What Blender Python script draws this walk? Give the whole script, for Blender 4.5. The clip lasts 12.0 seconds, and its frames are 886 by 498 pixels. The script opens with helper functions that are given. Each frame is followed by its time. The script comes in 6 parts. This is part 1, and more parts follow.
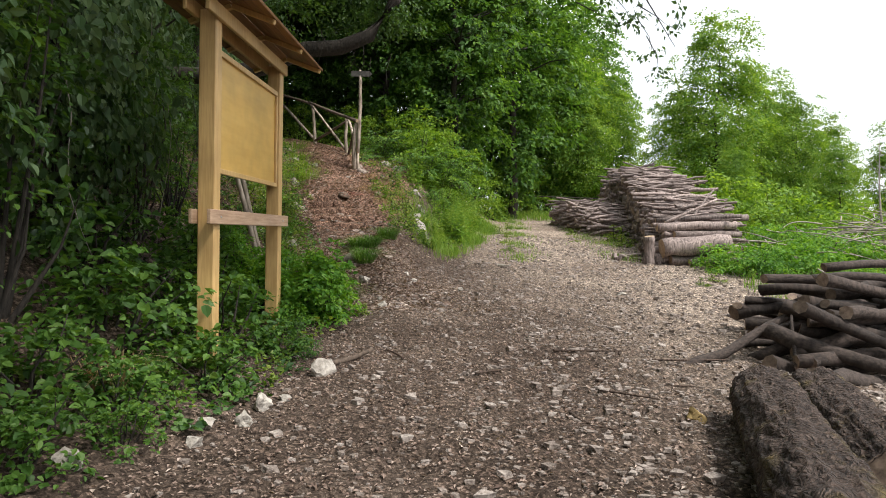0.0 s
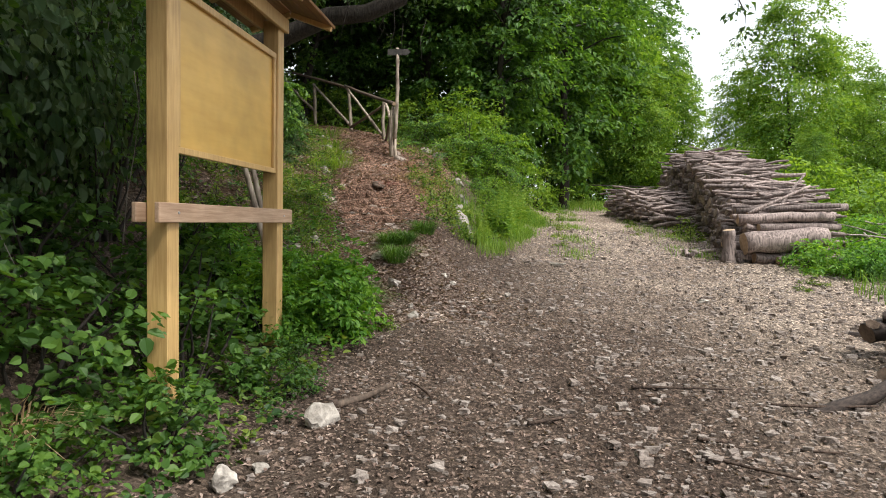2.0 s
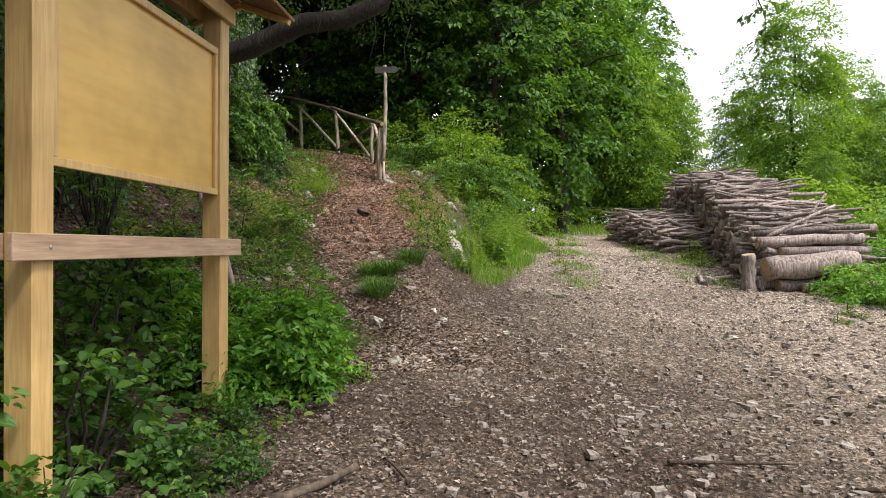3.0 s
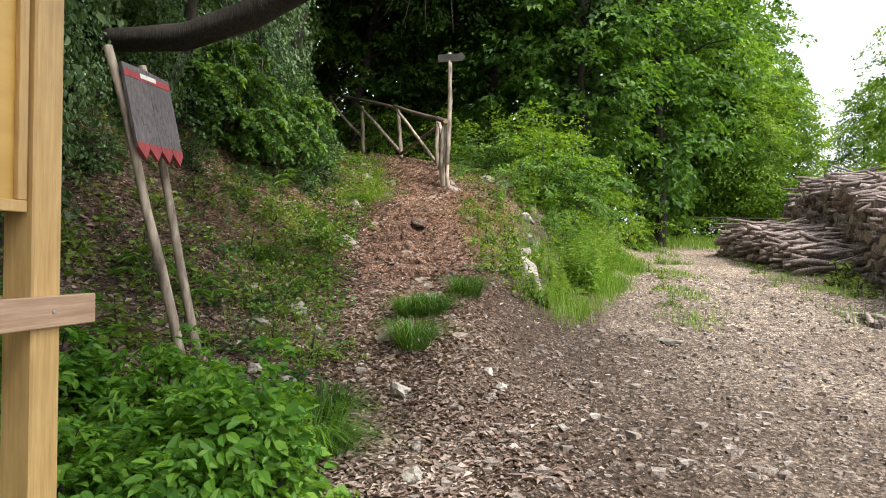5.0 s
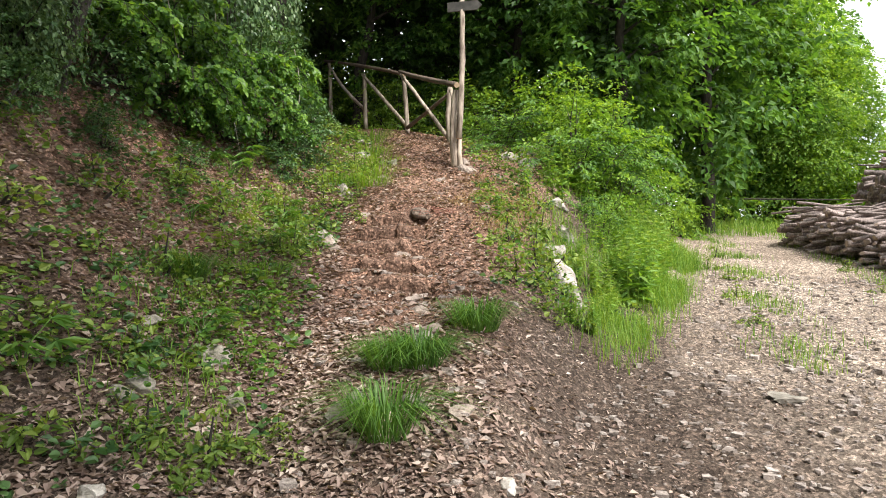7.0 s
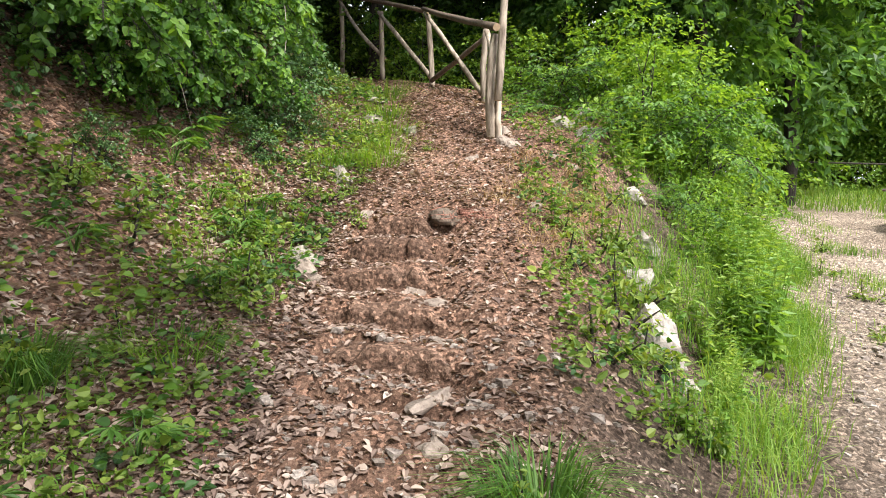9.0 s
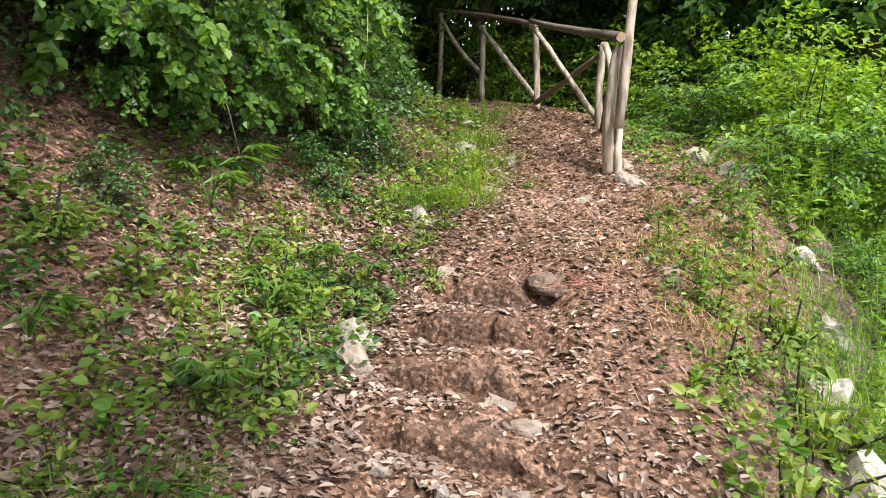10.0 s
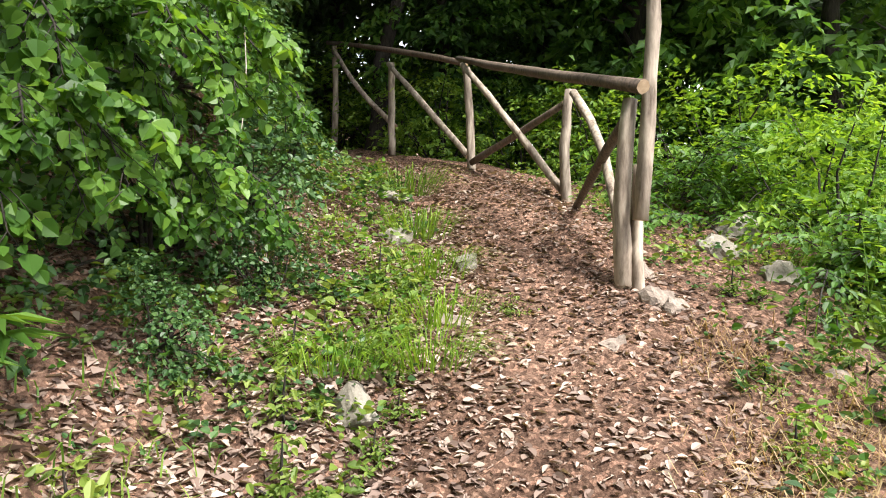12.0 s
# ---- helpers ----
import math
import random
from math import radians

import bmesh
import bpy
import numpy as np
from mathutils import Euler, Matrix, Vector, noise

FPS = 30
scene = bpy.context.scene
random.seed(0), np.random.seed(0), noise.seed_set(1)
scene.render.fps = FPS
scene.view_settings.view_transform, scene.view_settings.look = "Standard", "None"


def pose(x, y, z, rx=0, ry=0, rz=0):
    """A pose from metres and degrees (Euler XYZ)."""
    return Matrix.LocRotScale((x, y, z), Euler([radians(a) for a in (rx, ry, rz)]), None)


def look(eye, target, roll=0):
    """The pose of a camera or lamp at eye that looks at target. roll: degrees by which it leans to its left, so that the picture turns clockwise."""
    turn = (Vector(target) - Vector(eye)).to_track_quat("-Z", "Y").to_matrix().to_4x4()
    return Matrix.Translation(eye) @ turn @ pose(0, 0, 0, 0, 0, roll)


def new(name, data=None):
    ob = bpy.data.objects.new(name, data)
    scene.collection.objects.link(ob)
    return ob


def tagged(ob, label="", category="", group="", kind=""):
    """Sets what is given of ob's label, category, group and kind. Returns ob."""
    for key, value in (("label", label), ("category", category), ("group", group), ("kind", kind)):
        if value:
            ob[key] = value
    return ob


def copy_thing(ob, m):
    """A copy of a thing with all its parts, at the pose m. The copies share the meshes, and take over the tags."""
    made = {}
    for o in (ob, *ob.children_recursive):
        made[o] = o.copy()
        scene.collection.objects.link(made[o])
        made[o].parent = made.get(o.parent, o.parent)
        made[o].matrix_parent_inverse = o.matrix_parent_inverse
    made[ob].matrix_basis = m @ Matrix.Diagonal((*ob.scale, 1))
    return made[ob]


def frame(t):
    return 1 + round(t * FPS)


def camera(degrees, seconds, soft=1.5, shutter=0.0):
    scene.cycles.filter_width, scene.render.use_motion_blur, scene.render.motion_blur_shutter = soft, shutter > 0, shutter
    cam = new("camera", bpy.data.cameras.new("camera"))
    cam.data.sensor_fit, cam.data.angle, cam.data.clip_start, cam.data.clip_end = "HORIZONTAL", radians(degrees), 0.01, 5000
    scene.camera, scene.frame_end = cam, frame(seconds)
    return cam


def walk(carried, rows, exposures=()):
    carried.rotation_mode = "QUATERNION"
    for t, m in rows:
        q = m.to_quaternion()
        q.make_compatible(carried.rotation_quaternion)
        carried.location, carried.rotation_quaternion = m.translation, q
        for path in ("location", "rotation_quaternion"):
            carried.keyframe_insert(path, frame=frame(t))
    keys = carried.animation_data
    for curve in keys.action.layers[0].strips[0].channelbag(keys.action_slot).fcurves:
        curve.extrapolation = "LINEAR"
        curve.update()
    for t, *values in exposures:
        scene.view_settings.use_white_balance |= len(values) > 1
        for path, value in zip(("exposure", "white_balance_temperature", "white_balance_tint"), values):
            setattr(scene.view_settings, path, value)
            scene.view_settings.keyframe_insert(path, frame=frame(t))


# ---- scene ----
cam = camera(69.6, 12.0, soft=1.0)
# exposure and white balance on the way
EXPOSURES = [(0, 0.36), (3, 0.42), (6, 0.95), (9, 1.2), (12, 1.34)]
# camera path
PATH = [
    (0, (0.296, -0.595, 1.22), (0.224, 1.403, 1.167), 1.2),
    (0.5, (0.286, -0.417, 1.222), (0.183, 1.58, 1.217), 1.3),
    (1, (0.226, -0.023, 1.21), (0.146, 1.975, 1.175), 0.8),
    (1.5, (0.215, 0.36, 1.239), (0.142, 2.359, 1.217), 0.5),
    (2, (0.279, 0.834, 1.277), (0.062, 2.82, 1.191), 1.0),
    (2.5, (0.282, 1.295, 1.278), (0.06, 3.283, 1.242), 1.8),
    (3, (0.268, 1.824, 1.308), (0.059, 3.813, 1.302), 0.3),
    (3.2, (0.284, 2.049, 1.324), (0.026, 4.032, 1.364), 0.0),
    (4.8, (0.257, 3.834, 1.521), (-0.172, 5.787, 1.477), -0.2),
    (5, (0.245, 4.05, 1.513), (-0.228, 5.994, 1.53), 0.6),
    (5.5, (0.16, 4.572, 1.593), (-0.266, 6.526, 1.577), 0.5),
    (6, (0.126, 5.148, 1.636), (-0.466, 7.056, 1.55), -0.7),
    (6.5, (0.013, 5.653, 1.669), (-0.574, 7.565, 1.636), 0.3),
    (7, (-0.106, 6.218, 1.75), (-0.648, 8.143, 1.703), 0.3),
    (7.5, (-0.219, 6.746, 1.857), (-0.854, 8.641, 1.779), -0.9),
    (7.7, (-0.278, 6.982, 1.842), (-0.906, 8.88, 1.772), -0.6),
    (9.3, (-0.878, 8.771, 2.392), (-1.515, 10.651, 2.15), 1.4),
    (9.5, (-0.958, 9.017, 2.402), (-1.633, 10.892, 2.239), 2.0),
    (10, (-1.205, 9.665, 2.529), (-2.113, 11.439, 2.355), 2.7),
    (10.5, (-1.503, 10.256, 2.597), (-2.335, 12.061, 2.379), 3.3),
    (11, (-1.871, 10.78, 2.763), (-2.656, 12.615, 2.633), 1.3),
    (11.5, (-2.195, 11.14, 2.963), (-2.945, 12.986, 2.796), 2.8),
    (12, (-2.563, 11.56, 3.1), (-3.131, 13.477, 3.045), 1.5),
]
walk(cam, [(t, look(eye, target, roll)) for t, eye, target, roll in PATH], EXPOSURES)

# ---- light: overcast sky, soft high sun over the open side ----
SUN_ELEV, SUN_ROT = radians(58), radians(110)
world = bpy.data.worlds.new("overcast")
scene.world = world
world.use_nodes = True
wn = world.node_tree
wn.nodes.clear()
sky = wn.nodes.new("ShaderNodeTexSky")
sky.sky_type, sky.sun_disc = "NISHITA", False
sky.sun_elevation, sky.sun_rotation = SUN_ELEV, SUN_ROT
sky.air_density, sky.dust_density, sky.ozone_density = 1.0, 6.0, 0.3
wbg = wn.nodes.new("ShaderNodeBackground")
wbg.inputs["Strength"].default_value = 0.15
wout = wn.nodes.new("ShaderNodeOutputWorld")
cloud = wn.nodes.new("ShaderNodeMix")
cloud.data_type = "RGBA"
cloud.inputs[0].default_value = 0.8
cloud.inputs[7].default_value = (8.6, 8.9, 9.2, 1)
wn.links.new(sky.outputs[0], cloud.inputs[6])
wn.links.new(cloud.outputs[2], wbg.inputs[0])
wn.links.new(wbg.outputs[0], wout.inputs[0])
sun = new("sun", bpy.data.lights.new("sun", "SUN"))
sun.data.energy, sun.data.angle, sun.data.color = 3.6, radians(12), (1.0, 0.96, 0.9)
sun_dir = Vector((math.sin(SUN_ROT) * math.cos(SUN_ELEV), math.cos(SUN_ROT) * math.cos(SUN_ELEV), math.sin(SUN_ELEV)))
sun.matrix_world = look(sun_dir * 60, (0, 8, 0))


# ---- materials ----
def nodes_of(name):
    m = bpy.data.materials.new(name)
    m.use_nodes = True
    nt = m.node_tree
    nt.nodes.clear()
    out = nt.nodes.new("ShaderNodeOutputMaterial")
    p = nt.nodes.new("ShaderNodeBsdfPrincipled")
    nt.links.new(p.outputs[0], out.inputs[0])
    return m, nt, p, out


def ramp(nt, fac, stops):
    r = nt.nodes.new("ShaderNodeValToRGB")
    els = r.color_ramp.elements
    while len(els) < len(stops):
        els.new(0.5)
    for e, (pos, col) in zip(els, stops):
        e.position, e.color = pos, (*col, 1)
    nt.links.new(fac, r.inputs[0])
    return r.outputs[0]


def noise_tex(nt, scale, detail=4.0, vec=None, rough=0.6, stretch=None):
    n = nt.nodes.new("ShaderNodeTexNoise")
    n.inputs["Scale"].default_value, n.inputs["Detail"].default_value = scale, detail
    n.inputs["Roughness"].default_value = rough
    if vec is None:
        vec = nt.nodes.new("ShaderNodeTexCoord").outputs["Object"]
    if stretch:
        mp = nt.nodes.new("ShaderNodeMapping")
        mp.inputs["Scale"].default_value = stretch
        nt.links.new(vec, mp.inputs[0])
        vec = mp.outputs[0]
    nt.links.new(vec, n.inputs["Vector"])
    return n.outputs["Fac"]


def mix_col(nt, fac, a, b, mode="MIX"):
    m = nt.nodes.new("ShaderNodeMix")
    m.data_type, m.blend_type = "RGBA", mode
    for sock, v in ((m.inputs[0], fac), (m.inputs[6], a), (m.inputs[7], b)):
        if isinstance(v, (int, float)):
            sock.default_value = v
        elif isinstance(v, tuple):
            sock.default_value = (*v, 1)
        else:
            nt.links.new(v, sock)
    return m.outputs[2]


def bump(nt, p, height, strength=0.5, dist=0.02):
    b = nt.nodes.new("ShaderNodeBump")
    b.inputs["Strength"].default_value, b.inputs["Distance"].default_value = strength, dist
    nt.links.new(height, b.inputs["Height"])
    nt.links.new(b.outputs[0], p.inputs["Normal"])


def leaf_material(name, stops, translucent=0.35, rough=0.5):
    """Leaves: hue varies leaf by leaf and in larger patches; light passes through."""
    m, nt, p, out = nodes_of(name)
    geo = nt.nodes.new("ShaderNodeNewGeometry")
    big = noise_tex(nt, 0.9, 2.0, geo.outputs["Position"])
    add = nt.nodes.new("ShaderNodeMath")
    add.operation = "MULTIPLY_ADD"
    nt.links.new(geo.outputs["Random Per Island"], add.inputs[0])
    add.inputs[1].default_value = 0.6
    sub = nt.nodes.new("ShaderNodeMath")
    sub.operation = "MULTIPLY_ADD"
    nt.links.new(big, sub.inputs[0])
    sub.inputs[1].default_value, sub.inputs[2].default_value = 0.9, -0.25
    nt.links.new(sub.outputs[0], add.inputs[2])
    col = ramp(nt, add.outputs[0], stops)
    nt.links.new(col, p.inputs["Base Color"])
    p.inputs["Roughness"].default_value = rough
    p.inputs["Specular IOR Level"].default_value = 0.35
    tr = nt.nodes.new("ShaderNodeBsdfTranslucent")
    warm = mix_col(nt, 1.0, col, (1.5, 1.35, 0.5), "MULTIPLY")
    nt.links.new(warm, tr.inputs[0])
    mx = nt.nodes.new("ShaderNodeMixShader")
    mx.inputs[0].default_value = translucent
    nt.links.new(p.outputs[0], mx.inputs[1])
    nt.links.new(tr.outputs[0], mx.inputs[2])
    nt.links.new(mx.outputs[0], out.inputs[0])
    return m


def wood_material(name, dark, light, grain=14.0, stretch=(8, 8, 0.6), rough=0.7, bump_d=0.006, per_object=0.25):
    m, nt, p, out = nodes_of(name)
    g = noise_tex(nt, grain, 6.0, stretch=stretch)
    col = ramp(nt, g, [(0.3, dark), (0.7, light)])
    big = noise_tex(nt, 2.2, 3.0)
    col = mix_col(nt, 0.45, col, ramp(nt, big, [(0.35, (0.55, 0.52, 0.5)), (0.7, (1.15, 1.12, 1.1))]), "MULTIPLY")
    info = nt.nodes.new("ShaderNodeObjectInfo")
    col = mix_col(nt, per_object * 2, col, ramp(nt, info.outputs["Random"], [(0, (0.6, 0.58, 0.56)), (1, (1.2, 1.16, 1.12))]), "MULTIPLY")
    nt.links.new(col, p.inputs["Base Color"])
    p.inputs["Roughness"].default_value = rough
    bump(nt, p, g, 0.7, bump_d)
    return m


def stone_material(name, dark, light, scale=6.0):
    m, nt, p, out = nodes_of(name)
    n1 = noise_tex(nt, scale, 8.0, rough=0.7)
    col = ramp(nt, n1, [(0.3, dark), (0.62, light)])
    geo = nt.nodes.new("ShaderNodeNewGeometry")
    col = mix_col(nt, 0.8, col, ramp(nt, geo.outputs["Random Per Island"], [(0, (0.55, 0.5, 0.46)), (0.6, (0.9, 0.86, 0.84)), (1, (1.2, 1.2, 1.2))]), "MULTIPLY")
    nt.links.new(col, p.inputs["Base Color"])
    p.inputs["Roughness"].default_value = 0.9
    bump(nt, p, n1, 0.8, 0.03)
    return m


def ground_material():
    """Trodden soil, leaf litter and limestone grit; more grit on the track, litter under the trees."""
    m, nt, p, out = nodes_of("forest_ground")
    geo = nt.nodes.new("ShaderNodeNewGeometry")
    pos = geo.outputs["Position"]
    fine = noise_tex(nt, 60, 6.0, pos, 0.7)
    mid = noise_tex(nt, 7, 6.0, pos, 0.65)
    large = noise_tex(nt, 0.7, 4.0, pos)
    soil = ramp(nt, fine, [(0.3, (0.044, 0.034, 0.028)), (0.5, (0.108, 0.087, 0.073)), (0.72, (0.255, 0.214, 0.184))])
    grit = ramp(nt, fine, [(0.3, (0.15, 0.125, 0.105)), (0.55, (0.38, 0.34, 0.295)), (0.75, (0.66, 0.61, 0.54))])
    humus = ramp(nt, fine, [(0.3, (0.10, 0.06, 0.045)), (0.5, (0.20, 0.128, 0.098)), (0.72, (0.36, 0.255, 0.20))])
    hum = nt.nodes.new("ShaderNodeAttribute")
    hum.attribute_name = "humus"
    soil = mix_col(nt, hum.outputs["Fac"], soil, humus)
    att = nt.nodes.new("ShaderNodeAttribute")
    att.attribute_name = "grit"
    f = nt.nodes.new("ShaderNodeMath")
    f.operation = "MULTIPLY_ADD"
    nt.links.new(mid, f.inputs[0])
    f.inputs[1].default_value = 1.2
    f2 = nt.nodes.new("ShaderNodeMath")
    f2.operation, f2.inputs[1].default_value = "ADD", -0.72
    nt.links.new(att.outputs["Fac"], f2.inputs[0])
    nt.links.new(f2.outputs[0], f.inputs[2])
    f.use_clamp = True
    col = mix_col(nt, f.outputs[0], soil, grit)
    col = mix_col(nt, 0.85, col, ramp(nt, large, [(0.34, (0.6, 0.53, 0.49)), (0.66, (1.22, 1.17, 1.12))]), "MULTIPLY")
    vor = nt.nodes.new("ShaderNodeTexVoronoi")
    vor.inputs["Scale"].default_value = 22
    nt.links.new(pos, vor.inputs["Vector"])
    peb = ramp(nt, vor.outputs["Distance"], [(0.1, (1.25, 1.22, 1.18)), (0.55, (0.75, 0.72, 0.7))])
    col = mix_col(nt, 0.7, col, peb, "MULTIPLY")
    chips = nt.nodes.new("ShaderNodeTexVoronoi")
    chips.inputs["Scale"].default_value = 48
    nt.links.new(pos, chips.inputs["Vector"])
    sep = nt.nodes.new("ShaderNodeSeparateColor")
    nt.links.new(chips.outputs["Color"], sep.inputs[0])
    fleck = ramp(nt, sep.outputs[0], [(0.0, (0.3, 0.27, 0.25)), (0.28, (0.6, 0.56, 0.53)), (0.45, (0.95, 0.92, 0.9)), (0.75, (1.1, 1.08, 1.06)), (0.92, (2.3, 2.2, 2.15))])
    col = mix_col(nt, 0.8, col, fleck, "MULTIPLY")
    nt.links.new(col, p.inputs["Base Color"])
    p.inputs["Roughness"].default_value = 0.95
    p.inputs["Specular IOR Level"].default_value = 0.2
    h = nt.nodes.new("ShaderNodeMath")
    h.operation = "MULTIPLY_ADD"
    nt.links.new(vor.outputs["Distance"], h.inputs[0])
    h.inputs[1].default_value = -0.6
    nt.links.new(fine, h.inputs[2])
    bump(nt, p, h.outputs[0], 0.9, 0.03)
    return m


MAT_GROUND = ground_material()
G_DARK = leaf_material("leaf_dark", [(0.1, (0.022, 0.052, 0.015)), (0.45, (0.046, 0.102, 0.026)), (0.85, (0.09, 0.18, 0.044))], 0.35)
G_IVY = leaf_material("ivy_leaf", [(0.1, (0.02, 0.055, 0.018)), (0.5, (0.05, 0.115, 0.034)), (0.9, (0.12, 0.21, 0.065))], 0.3, 0.42)
G_CREEPER = leaf_material("creeper_leaf", [(0.1, (0.035, 0.078, 0.03)), (0.5, (0.085, 0.155, 0.058)), (0.9, (0.19, 0.28, 0.12))], 0.3, 0.4)
G_VINE = leaf_material("vine_leaf", [(0.1, (0.03, 0.085, 0.016)), (0.5, (0.075, 0.175, 0.026)), (0.9, (0.19, 0.335, 0.05))], 0.5, 0.42)
G_MID = leaf_material("leaf_mid", [(0.1, (0.030, 0.08, 0.016)), (0.5, (0.07, 0.16, 0.028)), (0.9, (0.15, 0.27, 0.05))], 0.45)
G_WOOD = leaf_material("leaf_wood", [(0.1, (0.032, 0.083, 0.018)), (0.5, (0.08, 0.185, 0.033)), (0.9, (0.18, 0.325, 0.062))], 0.48)
G_WEED = leaf_material("weed_leaf", [(0.1, (0.06, 0.115, 0.018)), (0.5, (0.13, 0.21, 0.036)), (0.9, (0.26, 0.325, 0.07))], 0.42)
G_BRIGHT = leaf_material("leaf_bright", [(0.1, (0.06, 0.14, 0.02)), (0.5, (0.145, 0.275, 0.036)), (0.9, (0.28, 0.42, 0.065))], 0.5)
G_HERB = leaf_material("herb_leaf", [(0.1, (0.044, 0.13, 0.02)), (0.5, (0.112, 0.265, 0.036)), (0.9, (0.24, 0.42, 0.06))], 0.48)
G_GRASS = leaf_material("grass_blade", [(0.1, (0.06, 0.14, 0.018)), (0.5, (0.14, 0.27, 0.038)), (0.9, (0.28, 0.38, 0.085))], 0.45)
DRY = leaf_material("dry_grass", [(0.1, (0.20, 0.13, 0.065)), (0.5, (0.37, 0.25, 0.14)), (0.9, (0.50, 0.40, 0.24))], 0.25, 0.8)
LITTER = leaf_material("leaf_litter", [(0.1, (0.085, 0.055, 0.046)), (0.4, (0.20, 0.138, 0.112)), (0.72, (0.37, 0.285, 0.24)), (1.0, (0.64, 0.545, 0.475))], 0.1, 0.7)
BARK = wood_material("bark", (0.014, 0.012, 0.01), (0.065, 0.054, 0.045), 9, (5, 5, 0.8), 0.95, 0.03)
LOG_BARK = wood_material("log_bark", (0.05, 0.038, 0.036), (0.48, 0.40, 0.38), 8, (5, 5, 0.5), 0.85, 0.015, 0.5)
DARK_BARK = wood_material("rough_bark", (0.03, 0.02, 0.016), (0.15, 0.105, 0.08), 7, (4, 4, 0.7), 0.95, 0.05)
CUT = wood_material("cut_wood", (0.33, 0.22, 0.13), (0.60, 0.46, 0.31), 10, (2, 2, 2), 0.85, 0.004)
PINE = wood_material("pine_timber", (0.50, 0.31, 0.115), (0.68, 0.47, 0.205), 10, (7, 7, 0.4), 0.5, 0.002, 0.15)
PLANK = wood_material("raw_plank", (0.36, 0.23, 0.145), (0.56, 0.40, 0.28), 10, (7, 0.4, 7), 0.65, 0.003, 0.15)
PLY = wood_material("varnished_plywood", (0.58, 0.355, 0.085), (0.66, 0.43, 0.12), 5, (3, 0.4, 3), 0.42, 0.0005, 0.05)
POLE = wood_material("peeled_pole", (0.10, 0.07, 0.05), (0.58, 0.50, 0.41), 4, (4, 4, 0.9), 0.8, 0.014, 0.25)
GREY_TWIG = wood_material("grey_dead_wood", (0.22, 0.19, 0.165), (0.48, 0.43, 0.39), 9, (5, 5, 0.6), 0.9, 0.004, 0.3)
LIMESTONE = stone_material("limestone", (0.17, 0.155, 0.13), (0.58, 0.55, 0.50), 9.0)


# ---- helpers for building ----
def sm(a, b, x):
    t = np.clip((x - a) / (b - a), 0, 1)
    return t * t * (3 - 2 * t)


ROAD_Y = np.array([-60, -10, -0.9, 4.6, 9, 17.5, 30, 60, 200, 900])
ROAD_Z = np.array([-1.5, -0.6, -0.2, 0.0, 0.40, 1.24, 2.2, 3.0, 2.0, -10])
TR_Y = np.array([7.5, 8.8, 9.2, 10.5, 11.4, 13.0, 14.2, 15.8, 17.0, 18.4, 20, 24, 40])
TR_Z = np.array([0.28, 0.55, 0.69, 1.07, 1.27, 1.78, 2.22, 2.83, 3.3, 3.82, 4.2, 4.9, 6.5])
TR_X = np.array([-0.95, -1.2, -1.3, -1.8, -2.05, -2.65, -2.95, -3.25, -3.8, -4.9, -6.5, -9.5, -16])
LE_Y = np.array([-20, 0, 2.2, 3.0, 4.2, 5.2, 6.5, 7.5])
LE_X = np.array([-1.6, -1.3, -1.15, -1.2, -1.0, -1.15, -1.2, -1.35])


def height(x, y):
    """Height of the ground: a climbing forest road, a path up the bank beside it, the hillside above."""
    x, y = np.asarray(x, float), np.asarray(y, float)
    road = np.interp(y, ROAD_Y, ROAD_Z)
    tx, tz = np.interp(y, TR_Y, TR_X), np.interp(y, TR_Y, TR_Z)
    on = sm(7.2, 8.8, y)
    edge = np.interp(y, LE_Y, LE_X) * (1 - on) + (tx - 0.65) * on
    base = road * (1 - on) + tz * on
    left = np.maximum(edge - x, 0)
    steep = sm(8.2, 9.6, y)
    slope = (0.26 + 0.12 * steep) * left + (0.38 + 0.06 * steep) * np.clip(left - 0.9, 0, 12) + 0.35 * steep * np.clip(left - 1.9, 0, 1.6) - 0.2 * np.maximum(left - 13, 0) * (left < 60) - 9.4 * (left >= 60)
    hill = base + slope
    # right of the path: a shelf, then the bank down to the road
    d = x - tx
    shelf = tz - 0.16 * np.maximum(d - 0.6, 0)
    e0 = np.interp(y, [8.8, 11, 12.7, 14, 16, 20, 40], [-0.85, -1.2, -1.45, -1.65, -1.55, -1.2, -3])
    e1 = np.interp(y, [8.8, 11, 12.7, 14, 16, 20, 40], [-0.3, 0.0, 0.25, 0.55, 0.9, 1.5, 1.5])
    bank = shelf * (1 - sm(e0, e1, x)) + road * sm(e0, e1, x)
    right = road * (1 - on) + bank * on
    z = np.where(x < edge, hill, right)
    # earth steps worn into the steep part of the path
    q = (y - 11.3 + 0.05 * np.sin(4.7 * x + 1.3 * y) + 0.03 * np.sin(11 * x)) / 0.44
    fr = q - np.floor(q)
    z = z + 0.17 * (sm(0.78, 1.0, fr) - fr) * sm(11.0, 11.4, y) * (1 - sm(13.4, 14.0, y)) * (1 - sm(0.35, 0.65, np.abs(x - tx)))
    z = z - 0.10 * np.maximum(x - 7, 0) * sm(7, 12, x) * (x < 60) - 5.3 * (x >= 60)
    z = z + 0.03 * np.sin(x * 2.1 + 0.7 * y) * np.sin(y * 1.7 - 0.4 * x) + 0.012 * np.sin(5.3 * x + 1) * np.sin(6.1 * y)
    return z


def hz(x, y):
    return float(height(x, y))


